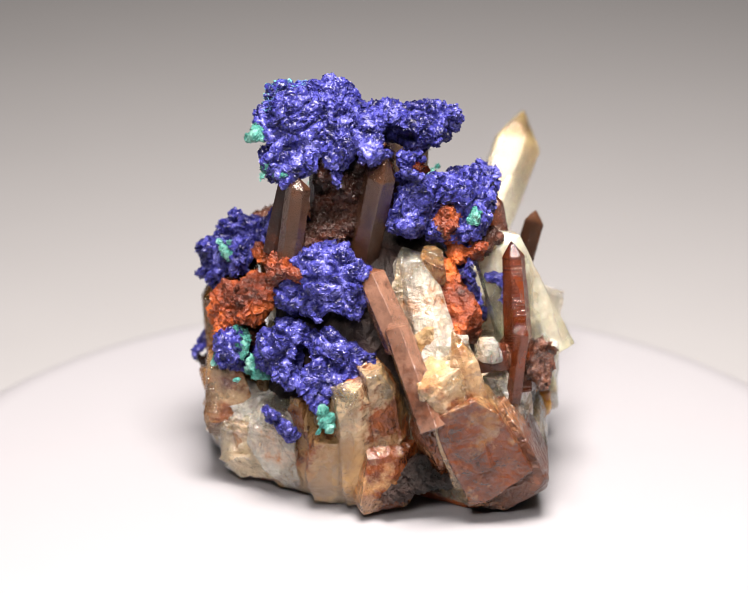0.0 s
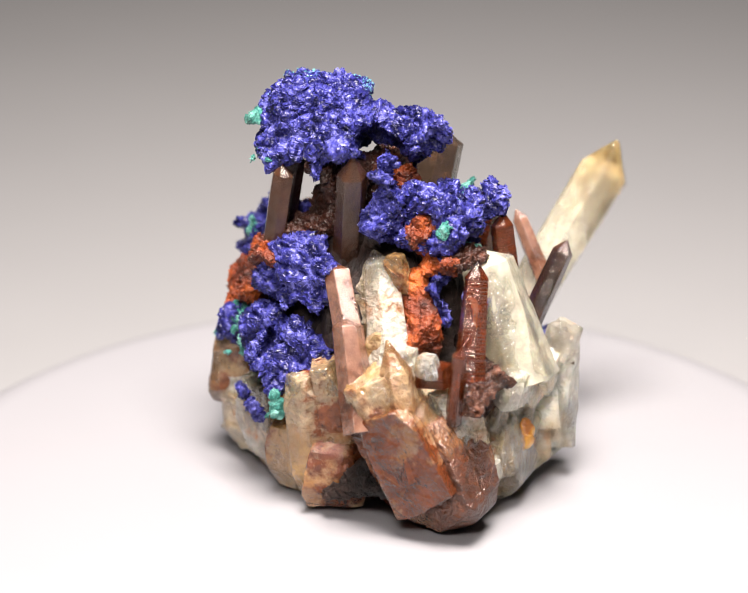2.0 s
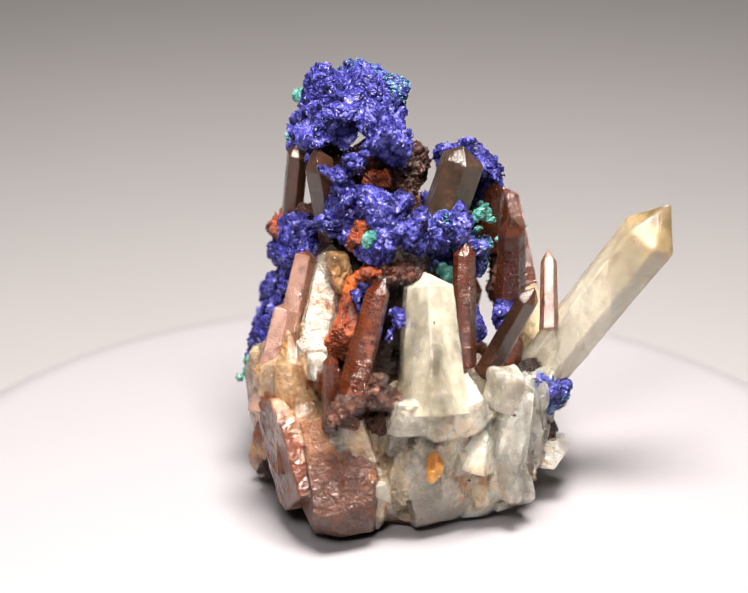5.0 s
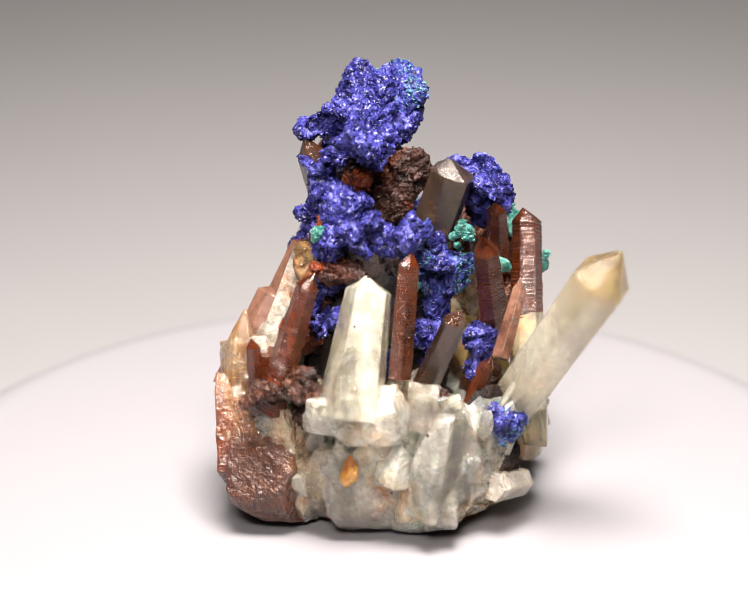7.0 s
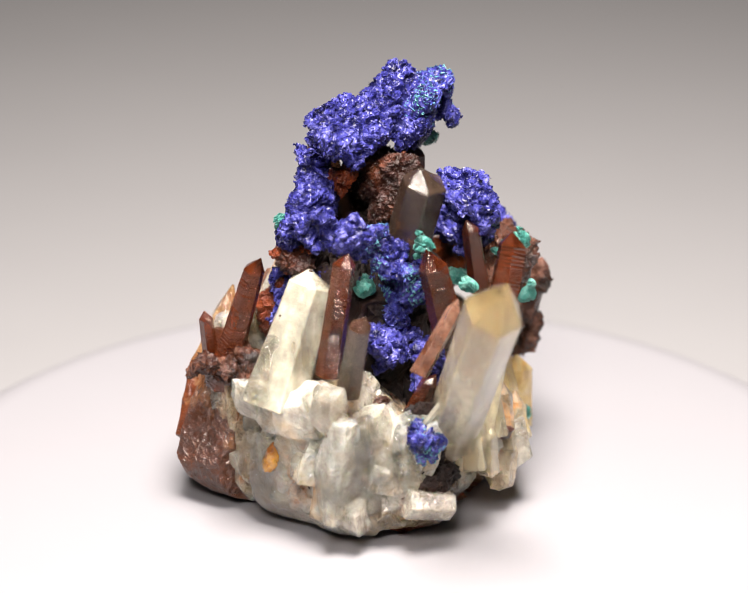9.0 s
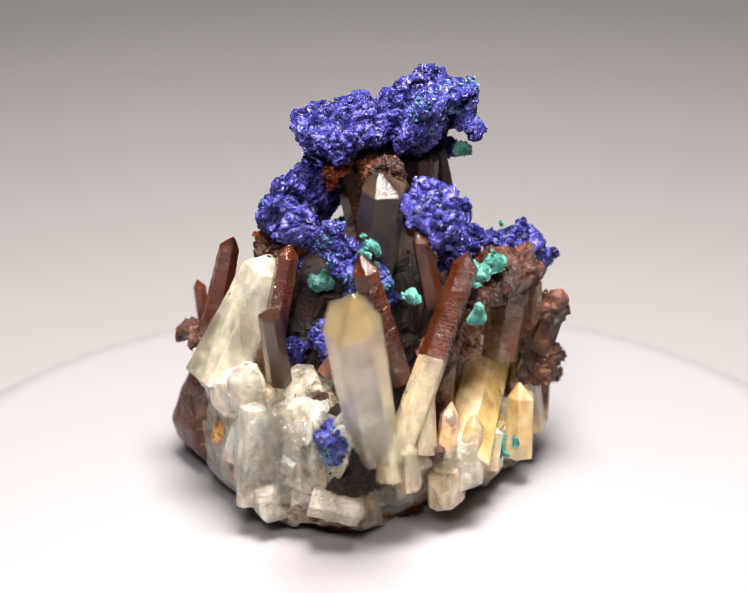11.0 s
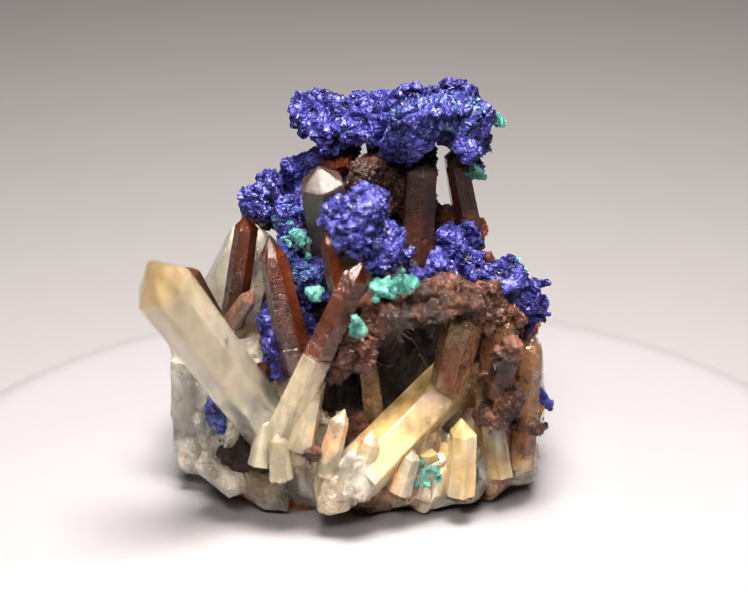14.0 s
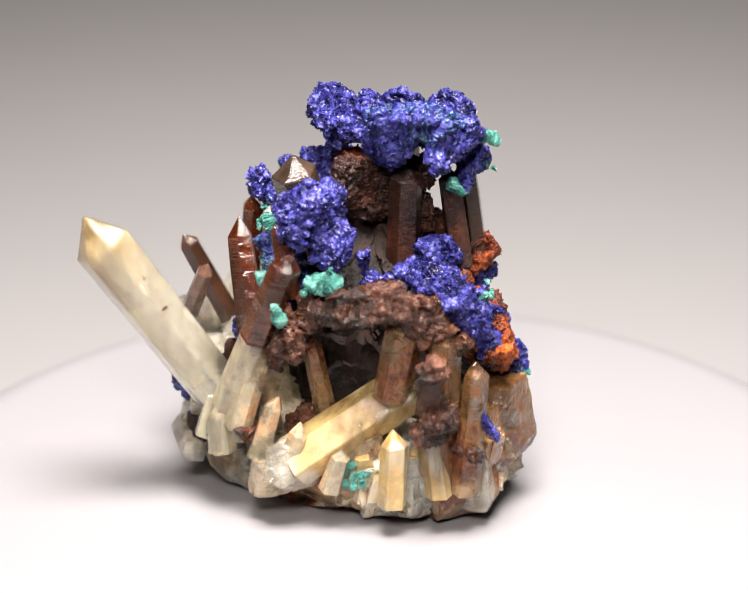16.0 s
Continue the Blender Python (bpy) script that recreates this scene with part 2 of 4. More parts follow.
def surface_net(d, origin, h):
    """Skin of the field d < 0 on a grid of step h: points and quads."""
    inside = d < 0
    nx, ny, nz = d.shape
    total, count = np.zeros((nx - 1, ny - 1, nz - 1, 3)), np.zeros((nx - 1, ny - 1, nz - 1))
    cell = np.stack(np.meshgrid(np.arange(nx - 1), np.arange(ny - 1), np.arange(nz - 1), indexing="ij"), -1).astype(float)
    corner = [(i, j, k) for i in (0, 1) for j in (0, 1) for k in (0, 1)]
    for p in corner:
        for ax in range(3):
            if p[ax]:
                continue
            q = tuple(1 if i == ax else v for i, v in enumerate(p))
            da = d[p[0]:nx - 1 + p[0], p[1]:ny - 1 + p[1], p[2]:nz - 1 + p[2]]
            db = d[q[0]:nx - 1 + q[0], q[1]:ny - 1 + q[1], q[2]:nz - 1 + q[2]]
            hit = (da < 0) != (db < 0)
            f = np.where(hit, da / np.where(hit, da - db, 1), 0)
            at = cell + np.array(p, float)
            at[..., ax] += f
            total += at * hit[..., None]
            count += hit
    used = count > 0
    index = -np.ones(used.shape, int)
    index[used] = np.arange(used.sum())
    verts = origin + h * total[used] / count[used][:, None]
    faces = []
    for ax in range(3):
        lo = [slice(1, -1)] * 3
        hi = [slice(1, -1)] * 3
        lo[ax], hi[ax] = slice(0, -1), slice(1, None)
        u, v = [(1, 2), (2, 0), (0, 1)][ax]
        sa, sb = inside[tuple(lo)], inside[tuple(hi)]
        for flip, hit in ((False, sa & ~sb), (True, ~sa & sb)):
            at = np.argwhere(hit)
            for k in range(3):
                if k != ax:
                    at[:, k] += 1
            quad = []
            for du, dv in ((-1, -1), (0, -1), (0, 0), (-1, 0)):
                c = at.copy()
                c[:, u] += du
                c[:, v] += dv
                quad.append(index[c[:, 0], c[:, 1], c[:, 2]])
            quad = np.stack(quad, 1)
            faces.append(quad[:, ::-1] if flip else quad)
    return verts, np.concatenate(faces)


def net_normals(verts, faces):
    n = np.cross(verts[faces[:, 2]] - verts[faces[:, 0]], verts[faces[:, 3]] - verts[faces[:, 1]])
    out = np.zeros_like(verts)
    for k in range(4):
        np.add.at(out, faces[:, k], n)
    return out / np.maximum(np.linalg.norm(out, axis=1, keepdims=True), 1e-9)


def flow(p, seed, scale):
    """A smooth field of directions."""
    rs = np.random.RandomState(seed)
    return sum(np.sin(p @ (rs.normal(0, scale, (3, 3))) + rs.uniform(0, 6.28, 3)) for _ in range(3))


PLATE_SHAPE = np.array([(-0.8, -0.6), (0.8, -0.6), (1.0, 0.3), (0.45, 0.9), (-0.5, 0.85), (-1.0, 0.2)])


def plates(p, n, size, seed, lean=0.35, scale=0.55):
    """Thin upright plates standing on the points p with normals n, in wandering rows."""
    rs = np.random.RandomState(seed)
    unit = lambda v: v / np.maximum(np.linalg.norm(v, axis=1, keepdims=True), 1e-9)
    t = flow(p, seed, scale) + rs.normal(0, 0.25, p.shape)
    t = unit(t - n * (t * n).sum(1, keepdims=True))
    out = unit(n + rs.normal(0, lean, p.shape))
    thick = unit(np.cross(t, out))
    w, h = size * rs.uniform(0.5, 1.5, (len(p), 1, 1)), size * rs.uniform(0.3, 0.75, (len(p), 1, 1))
    flat = t[:, None] * PLATE_SHAPE[None, :, :1] * w + out[:, None] * PLATE_SHAPE[None, :, 1:] * h
    th = thick[:, None] * size * 0.1
    verts = np.concatenate([p[:, None] + flat - th, p[:, None] + flat + th], 1).reshape(-1, 3)
    faces = []
    for base in range(0, len(verts), 12):
        faces.append(tuple(range(base + 5, base - 1, -1)))
        faces.append(tuple(range(base + 6, base + 12)))
        faces += [(base + k, base + (k + 1) % 6, base + 6 + (k + 1) % 6, base + 6 + k) for k in range(6)]
    return verts, faces


def grains(p, n, size, seed):
    """Small angular grains lying on the points p."""
    rs = np.random.RandomState(seed)
    octa = np.array([(1, 0, 0), (0, 1, 0), (-1, 0, 0), (0, -1, 0), (0, 0, 1), (0, 0, -1)], float)
    v = octa[None] * rs.uniform(0.4, 1.1, (len(p), 6, 1)) * size + rs.normal(0, 0.25 * size, (len(p), 6, 3))
    verts = (p[:, None] + v).reshape(-1, 3)
    faces = []
    for b in range(0, len(verts), 6):
        for k in range(4):
            faces.append((b + k, b + (k + 1) % 4, b + 4))
            faces.append((b + (k + 1) % 4, b + k, b + 5))
    return verts, faces


def mesh_part(name, pieces, material, parent, label=""):
    """One mesh of (points in mm, faces, smooth) pieces."""
    verts, faces, smooth, base = [], [], [], 0
    for v, f, sm in pieces:
        verts.append(np.asarray(v))
        faces += [tuple(int(i) + base for i in face) for face in f]
        smooth += [sm] * len(f)
        base += len(v)
    me = bpy.data.meshes.new(name)
    me.from_pydata((np.concatenate(verts) * MM).tolist(), [], faces)
    me.polygons.foreach_set("use_smooth", smooth)
    me.materials.append(material)
    me.update()
    ob = new(name, me)
    ob.parent = parent
    return tagged(ob, label) if label else ob


def skin(lumps, cuts, h, blend, rough, seed, wave, facets=False, fine=1.0, crease=0.0, cells=((0.45, 1.0), (1.0, 0.5))):
    """Lumps ((x, y, z), radius or radii) flowing into one another, with hollows cut out, then roughened."""
    cs = np.array([c for c, r in lumps], float)
    rr = np.array([r if isinstance(r, tuple) else (r, r, r) for c, r in lumps], float)
    lo, hi = (cs - rr).min(0) - 2.5 * h - 1.0, (cs + rr).max(0) + 2.5 * h + 1.0
    gx, gy, gz = (np.arange(lo[k], hi[k] + h, h) for k in range(3))
    p = np.stack(np.meshgrid(gx, gy, gz, indexing="ij"), -1)
    q = p + 0.35 * wave * flow(p.reshape(-1, 3), seed, 0.55).reshape(p.shape)
    total = np.zeros(p.shape[:3])
    for c, r in zip(cs, rr):
        d = (np.linalg.norm((q - c) / r, axis=-1) - 1) * r.min()
        total += np.exp(-d / blend)
    d = -blend * np.log(np.maximum(total, 1e-30))
    for c, r in cuts:
        d = np.maximum(d, r - np.linalg.norm(p - np.array(c), axis=-1))
    v, f = surface_net(d, lo, h)
    n = net_normals(v, f)
    off = Vector((seed * 5.3, 1.7, 0))
    k = np.array([noise.noise(Vector(x) * 0.9 + off) * 1.0 + noise.noise(Vector(x) * 2.1 + off) * 0.6 + noise.noise(Vector(x) * 4.3 + off) * 0.35 for x in v])
    k *= fine
    if crease:  # folds
        k -= crease * np.array([max(0.0, 1 - 7 * abs(noise.noise(Vector(x) * 0.42 + off))) + 0.5 * max(0.0, 1 - 5 * abs(noise.noise(Vector(x) * 1.05 + off))) for x in v])
    if facets:
        for i, x in enumerate(v):
            for scale, amp in cells:
                q = Vector(x) * scale + off
                dist, pts = noise.voronoi(q)
                k[i] += amp * (noise.noise(pts[0] * 7.3) + 1.8 * noise.noise_vector(pts[0] * 5.1).dot(q - pts[0]))
    v = v + n * (k * rough)[:, None]
    return v, f, net_normals(v, f)


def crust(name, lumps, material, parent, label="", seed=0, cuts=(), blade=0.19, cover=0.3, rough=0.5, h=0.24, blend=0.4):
    """Azurite: a wrinkled bed, its colour darkened as shade between fine upright plates."""
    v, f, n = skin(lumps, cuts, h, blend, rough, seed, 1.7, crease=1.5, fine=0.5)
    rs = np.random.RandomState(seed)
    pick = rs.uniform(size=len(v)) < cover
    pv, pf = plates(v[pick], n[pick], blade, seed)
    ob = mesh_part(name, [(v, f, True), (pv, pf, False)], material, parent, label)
    ob.data.materials.append(AZ_SHADE_BED)
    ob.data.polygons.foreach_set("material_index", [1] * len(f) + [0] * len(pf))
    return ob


def earth(name, lumps, material, parent, label="", seed=0, cuts=(), grain=0.2, cover=0.16, rough=0.5, h=0.3):
    """Crumbly iron oxide: a rough skin strewn with grains."""
    v, f, n = skin(lumps, cuts, h, 0.6, rough, seed, 1.3, True)
    rs = np.random.RandomState(seed)
    pick = rs.uniform(size=len(v)) < cover
    gv, gf = grains(v[pick], n[pick], grain, seed)
    return mesh_part(name, [(v, f, False), (gv, gf, False)], material, parent, label)


def quartz_mass(lumps, material, parent, label="", seed=0, rough=0.75, h=0.28):
    """Fractured block of massive quartz with conchoidal facets."""
    v, f, n = skin(lumps, (), h, 0.5, rough, seed, 0.8, True, 0.12, 0.0, ((0.2, 1.5), (0.42, 0.7), (0.9, 0.22)))
    v[:, 2] = np.maximum(v[:, 2], 0.0)
    return mesh_part("quartz_block", [(v, f, False)], material, parent, label)


def green(at, r, parent, seed=0):
    """A small crust of malachite."""
    rnd = random.Random(seed * 17 + 2)
    lumps = [(tuple(c + rnd.gauss(0, 0.46) * r for c in at), max(0.26, r * rnd.uniform(0.13, 0.27))) for _ in range(13)]
    v, f, n = skin(lumps, (), 0.22, 0.25, 0.3, seed, 0.8)
    pick = np.random.RandomState(seed).uniform(size=len(v)) < 0.4
    pv, pf = plates(v[pick], n[pick], 0.28, seed, 0.9)
    return mesh_part("malachite_crust", [(v, f, True), (pv, pf, False)], MAL, parent, "pale green malachite crust")


def fragment(at, size, material, parent, label="", seed=0, lean=(0, 0, 0), points=18):
    """A broken angular block of quartz, cut by flat fractures; size: half extents in mm."""
    rnd = random.Random(seed * 31 + 7)
    bm = bmesh.new()
    bmesh.ops.create_cube(bm, size=2.0)
    taper = rnd.uniform(0.05, 0.4)
    for v in bm.verts:
        k = 1 - taper * (v.co.z + 1) / 2
        v.co.x, v.co.y = v.co.x * k, v.co.y * k
    for _ in range(4 + points // 2):
        n = Vector((rnd.gauss(0, 1), rnd.gauss(0, 1), rnd.gauss(0, 0.8))).normalized()
        reach = max(v.co.dot(n) for v in bm.verts)
        bmesh.ops.bisect_plane(bm, geom=list(bm.verts) + list(bm.edges) + list(bm.faces), plane_co=n * reach * rnd.uniform(0.66, 0.92), plane_no=n, clear_outer=True)
        bmesh.ops.holes_fill(bm, edges=[e for e in bm.edges if e.is_boundary])
    for v in bm.verts:
        v.co = Vector((v.co.x * size[0], v.co.y * size[1], v.co.z * size[2]))
    low = min(size)
    bmesh.ops.remove_doubles(bm, verts=list(bm.verts), dist=low * 0.04)
    bmesh.ops.bevel(bm, geom=list(bm.edges), offset=low * 0.035, segments=1, affect="EDGES", clamp_overlap=True)
    bmesh.ops.triangulate(bm, faces=list(bm.faces))
    if low > 1.4:  # shallow steps of the fracture
        for _ in range(3):
            bmesh.ops.subdivide_edges(bm, edges=[e for e in bm.edges if e.calc_length() > 0.8], cuts=1)
            bmesh.ops.triangulate(bm, faces=[f for f in bm.faces if len(f.verts) > 3])
        bm.normal_update()
        off = Vector((seed * 4.1, 0.3, 2.2))
        move = []
        for v in bm.verts:
            k = 0.0
            for scale, amp in ((0.4, 0.24), (1.1, 0.14)):
                q = v.co * scale + off
                dist, pts = noise.voronoi(q)
                k += amp * (0.7 * noise.noise(pts[0] * 7.3) + 1.2 * noise.noise_vector(pts[0] * 5.1).dot(q - pts[0]))
            move.append(v.normal * (k + 0.05 * noise.noise(v.co * 3.1 + off)))
        for v, d in zip(bm.verts, move):
            v.co += d
    bm.transform(pose(*at, *lean))
    for v in bm.verts:  # the broken underside is hollow towards the edge
        k = 0.88 + 0.12 * min(1.0, max(0.0, v.co.z) / 3.5)
        v.co = Vector((v.co.x * k, v.co.y * k, max(v.co.z, 0.7 + 0.5 * noise.noise(v.co * 0.3))))
    bm.transform(Matrix.Scale(MM, 4))
    return part("quartz_fragment", bm, material, parent, label)


def around(table, a):
    """Value at the angle a in degrees from rows of (angle, value)."""
    a %= 360
    rows = sorted((x % 360, v) for x, v in table)
    rows = [(rows[-1][0] - 360, rows[-1][1])] + rows + [(rows[0][0] + 360, rows[0][1])]
    for (a0, v0), (a1, v1) in zip(rows, rows[1:]):
        if a0 <= a <= a1:
            return v0 + (v1 - v0) * (a - a0) / (a1 - a0)


def rough_solid(name, radii, profile, material, parent, label="", top=None, seed=0, n=300, rings=56, chip=1.0):
    """Broken rock turned from a plan (angle, radius) and a profile (height share, radius share)."""
    bm = bmesh.new()
    grid = []
    hs = np.linspace(profile[0][0], profile[-1][0], rings)
    for h in hs:
        share = float(np.interp(h, [p[0] for p in profile], [p[1] for p in profile]))
        ring = []
        for k in range(n):
            deg = 360 * k / n
            r = around(radii, deg) * share
            z = h * (around(top, deg) if top else 1)
            a = math.radians(deg)
            ring.append(bm.verts.new((r * math.cos(a), r * math.sin(a), z)))
        grid.append(ring)
    for lo, hi in zip(grid, grid[1:]):
        for k in range(n):
            bm.faces.new((lo[k], lo[(k + 1) % n], hi[(k + 1) % n], hi[k]))
    bm.faces.new(grid[0][::-1])
    bm.faces.new(grid[-1])
    off = Vector((seed * 9.7, 3.3, 1.1))
    for v in bm.verts:
        p = v.co + off
        d = Vector((v.co.x, v.co.y, 0)).normalized()
        k = 0.0
        for scale, amp in ((0.15, 1.7), (0.32, 0.8), (0.85, 0.16)):
            q = Vector((p.x, p.y, p.z * 0.6)) * scale  # taller than wide, as the grains stand
            dist, pts = noise.voronoi(q)
            tilt = noise.noise_vector(pts[0] * 5.1 + off)
            k += amp * (noise.noise(pts[0] * 7.3 + off) + 2.3 * tilt.dot(q - pts[0]))
        k = (k + noise.noise(p * 2.2) * 0.12) * chip
        v.co += d * k + Vector((0, 0, noise.noise(p * 0.4) * 1.2 * (1 if v.co.z > 1.5 else 0.2)))
        v.co.z = max(v.co.z, 0.0)
    bmesh.ops.transform(bm, matrix=Matrix.Scale(MM, 4), verts=list(bm.verts))
    return part(name, bm, material, parent, label)


# ---- the setting ----
def paper_mat(name, colour, rough):
    m, nt, b = mat(name)
    n = noise_node(nt, 30, 3)
    r = ramp(nt, n.outputs[0], [(0.3, tuple(c * 0.98 for c in colour)), (0.7, colour)])
    nt.links.new(r.outputs[0], b.inputs["Base Color"])
    b.inputs["Roughness"].default_value = rough
    n2 = noise_node(nt, 900, 2)
    bump(nt, b, n2.outputs[0], 0.05, 0.0001)
    return m


PAPER = paper_mat("matte_paper", (0.285, 0.282, 0.289), 0.85)
PLATE = paper_mat("white_plate", (0.272, 0.268, 0.286), 0.45)


def sweep():
    """Sheet of paper on the table that curves up far behind."""
    bm = bmesh.new()
    line = [(-0.9, 0.0), (-0.3, 0.0), (0.3, 0.0), (0.75, 0.0)]
    for i in range(1, 13):
        a = i / 12 * math.pi / 2
        line.append((0.75 + 0.25 * math.sin(a), 0.25 - 0.25 * math.cos(a)))
    line.append((1.0, 1.0))
    rows = [[bm.verts.new((x, y, z - 0.02)) for y, z in line] for x in (-1.2, 1.2)]
    for a, b, c, d in zip(rows[0], rows[0][1:], rows[1][1:], rows[1]):
        bm.faces.new((a, d, c, b))
    me = bpy.data.meshes.new("backdrop")
    for fc in bm.faces:
        fc.smooth = True
    bm.to_mesh(me)
    bm.free()
    me.materials.append(PAPER)
    ob = new("backdrop", me)
    sol = ob.modifiers.new("thickness", "SOLIDIFY")
    sol.thickness, sol.offset = 0.001, -1
    return tagged(ob, "pale grey seamless paper sweep under and behind the turntable", "backdrop", kind="structure")


sweep()


def turned(profile, n=128):
    bm = bmesh.new()
    rings = []
    for r, z in profile:
        if r == 0:
            rings.append([bm.verts.new((0, 0, z))] * n)
        else:
            rings.append([bm.verts.new((r * math.cos(2 * math.pi * k / n), r * math.sin(2 * math.pi * k / n), z)) for k in range(n)])
    for lo, hi in zip(rings, rings[1:]):
        for k in range(n):
            quad = []
            for v in (lo[k], hi[k], hi[(k + 1) % n], lo[(k + 1) % n]):
                if v not in quad:
                    quad.append(v)
            bm.faces.new(quad)
    return bm


turntable = tagged(new("turntable"), "round white turntable with a rounded rim on pale paper", "turntable")
turntable.location = (0.001, -0.0045, 0)
part("platter", turned([(0.0, 0.0), (0.0535, 0.0), (0.0556, -0.0002), (0.0575, -0.0008), (0.0592, -0.0018), (0.0604, -0.0032), (0.061, -0.005), (0.0605, -0.006), (0.0, -0.006)]),
     PLATE, turntable, "glossy white platter", True)
part("base", turned([(0.0, -0.006), (0.056, -0.006), (0.056, -0.018), (0.055, -0.02), (0.0, -0.02)]), PLATE, turntable, "white base drum", True)

# ---- the specimen ----
specimen = tagged(new("mineral_specimen"), "azurite and malachite on smoky quartz crystals with rusty matrix", "mineral specimen")

PLAN = [(-36, 21), (-23, 20), (0, 20.5), (11, 20.5), (30, 22), (42, 23), (57, 19), (75, 15.5), (105, 14.5), (122, 15.5), (149, 18), (169, 21), (180, 21),
        (190, 19), (205, 16.5), (220, 13.8), (237, 12.4), (258, 12.4), (275, 12.2), (285, 10), (303, 11.5), (315, 18)]
TOP = [(-40, 16), (0, 17.5), (40, 16), (60, 11), (90, 10), (150, 10), (180, 13), (225, 12), (270, 14), (300, 16)]
rough_solid("quartz_base", PLAN, [(0.0, 0.72), (0.1, 0.86), (0.3, 0.98), (0.75, 0.97), (0.95, 0.85), (1.0, 0.6)], BASE, specimen,
            "pale broken quartz base with brown iron stains", TOP, seed=1)
rough_solid("iron_rind", PLAN, [(0.0, 0.73), (0.03, 0.785), (0.06, 0.815), (0.09, 0.75)], RUST, specimen, "thin red-brown iron rind along the bottom edge", TOP, seed=1, rings=10)
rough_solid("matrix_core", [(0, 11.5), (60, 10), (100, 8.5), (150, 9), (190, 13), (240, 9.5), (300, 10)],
            [(6, 1.0), (20, 1.0), (26, 0.85), (30, 0.55), (32, 0.3)], CORE_SHADE, specimen, "rusty brown matrix, blackened to carry the shade of deep gaps", seed=2, n=140, rings=50)

# broken blocks of quartz grown into the foot
FR = random.Random(5)
for tier, (z0, tall, wide, count) in enumerate(((5.0, 6.0, 4.2, 15), (11.5, 5.2, 3.8, 14))):
    for k in range(count):
        deg = (k + FR.uniform(-0.3, 0.3)) * 360 / count
        ht = around(TOP, deg)
        if z0 > ht or 185 < deg < 318:
            continue
        r = around(PLAN, deg) - (2.6 if tier == 0 else 2.4)
        a = math.radians(deg)
        white = deg < 75 or deg > 320
        stuff = FR.choice((MILKY, BASE, GREYISH, BASE)) if white else FR.choice((MILKY, STAINED, GREYISH, YELLOW)) if deg < 160 else FR.choice((STAINED, BROWN, RUSTY, GREYISH))
        w = FR.uniform(0.8, 1.2)
        fragment((r * math.cos(a), r * math.sin(a), z0 + FR.uniform(-0.8, 0.8)), (2.9 * w, wide * w, tall * FR.uniform(0.8, 1.15)), stuff, specimen,
                 seed=tier * 100 + k, lean=(FR.uniform(-22, 22), FR.uniform(0, 10), deg), points=12)

for k in range(64):  # small splinters that give the break its glitter
    deg = FR.uniform(0, 360)
    if 262 < deg < 312:
        continue
    z = FR.uniform(2.6, around(TOP, deg) * 0.98)
    r = around(PLAN, deg) * float(np.interp(z, (0, 3, 7, 20), (0.78, 0.9, 1.0, 0.95))) + FR.uniform(-0.9, 0.1)
    a = math.radians(deg)
    stuff = FR.choice((MILKY, CLEAR, GREYISH, BASE)) if deg < 75 or deg > 315 else FR.choice((MILKY, STAINED, CLEAR, YELLOW)) if deg < 165 else FR.choice((STAINED, RUSTY, GREYISH))
    w = FR.uniform(0.8, 1.6)
    fragment((r * math.cos(a), r * math.sin(a), z), (w * 0.8, w, w * FR.uniform(1.1, 2.0)), stuff, specimen,
             seed=400 + k, lean=(FR.uniform(-20, 20), FR.uniform(-5, 25), deg), points=12)

# smoky and clear crystals
Q = "quartz_crystal"
crystal(Q, (-2.4, -2.9, 23.4), (1.2, -7.7, 43.0), 1.95, 1.8, SMOKY, specimen, "tall smoky brown quartz crystal", 0.13, seed=1)
crystal(Q, (2.4, -11.0, 22.3), (-0.9, -7.9, 29.2), 1.9, 1.7, PINKISH, specimen, "dusty pinkish brown quartz crystal", 0.1, seed=2)
crystal(Q, (6.2, -15.9, 14.5), (2.2, -11.4, 24.6), 2.0, 1.7, PINKISH, specimen, "dusty pinkish brown quartz crystal", 0.1, seed=3)
WEDGE = "broken quartz wedge stained red-brown"
fragment((-1.4, -11.0, 8.6), (3.9, 3.4, 8.8), STAINED, specimen, WEDGE, 301, (10, -8, 15), 14)
fragment((1.2, -11.6, 4.4), (3.8, 3.0, 4.6), RUSTY, specimen, WEDGE, 302, (-6, 10, 20), 12)
SLAB = "large quartz block stained red-brown below"
fragment((9.8, -13.2, 12.8), (3.9, 3.5, 7.4), STAINED, specimen, SLAB, 304, (8, -22, 10), 9)
fragment((12.2, -13.2, 10.4), (4.3, 4.0, 6.6), RUSTY, specimen, SLAB, 306, (8, -26, 0), 10)
fragment((15.3, -10.7, 7.2), (4.3, 4.2, 7.2), IRON, specimen, SLAB, 307, (3, -24, -8), 9)
fragment((7.2, -12.8, 9.8), (2.6, 2.8, 4.6), RUSTY, specimen, "", 305, (10, -24, 20), 12)
crystal(Q, (12.6, -14.6, 10.0), (9.2, -14.4, 24.4), 2.7, 1.9, RUSTY, specimen, "brown crusted quartz spire on the stained block", 0.25, seed=41, turn=10)
FOOT = "massive quartz stained yellow and brown"
fragment((-13.0, 1.5, 6.4), (5.7, 6.5, 7.6), BROWN, specimen, FOOT, 308, (0, 4, 38), 14)
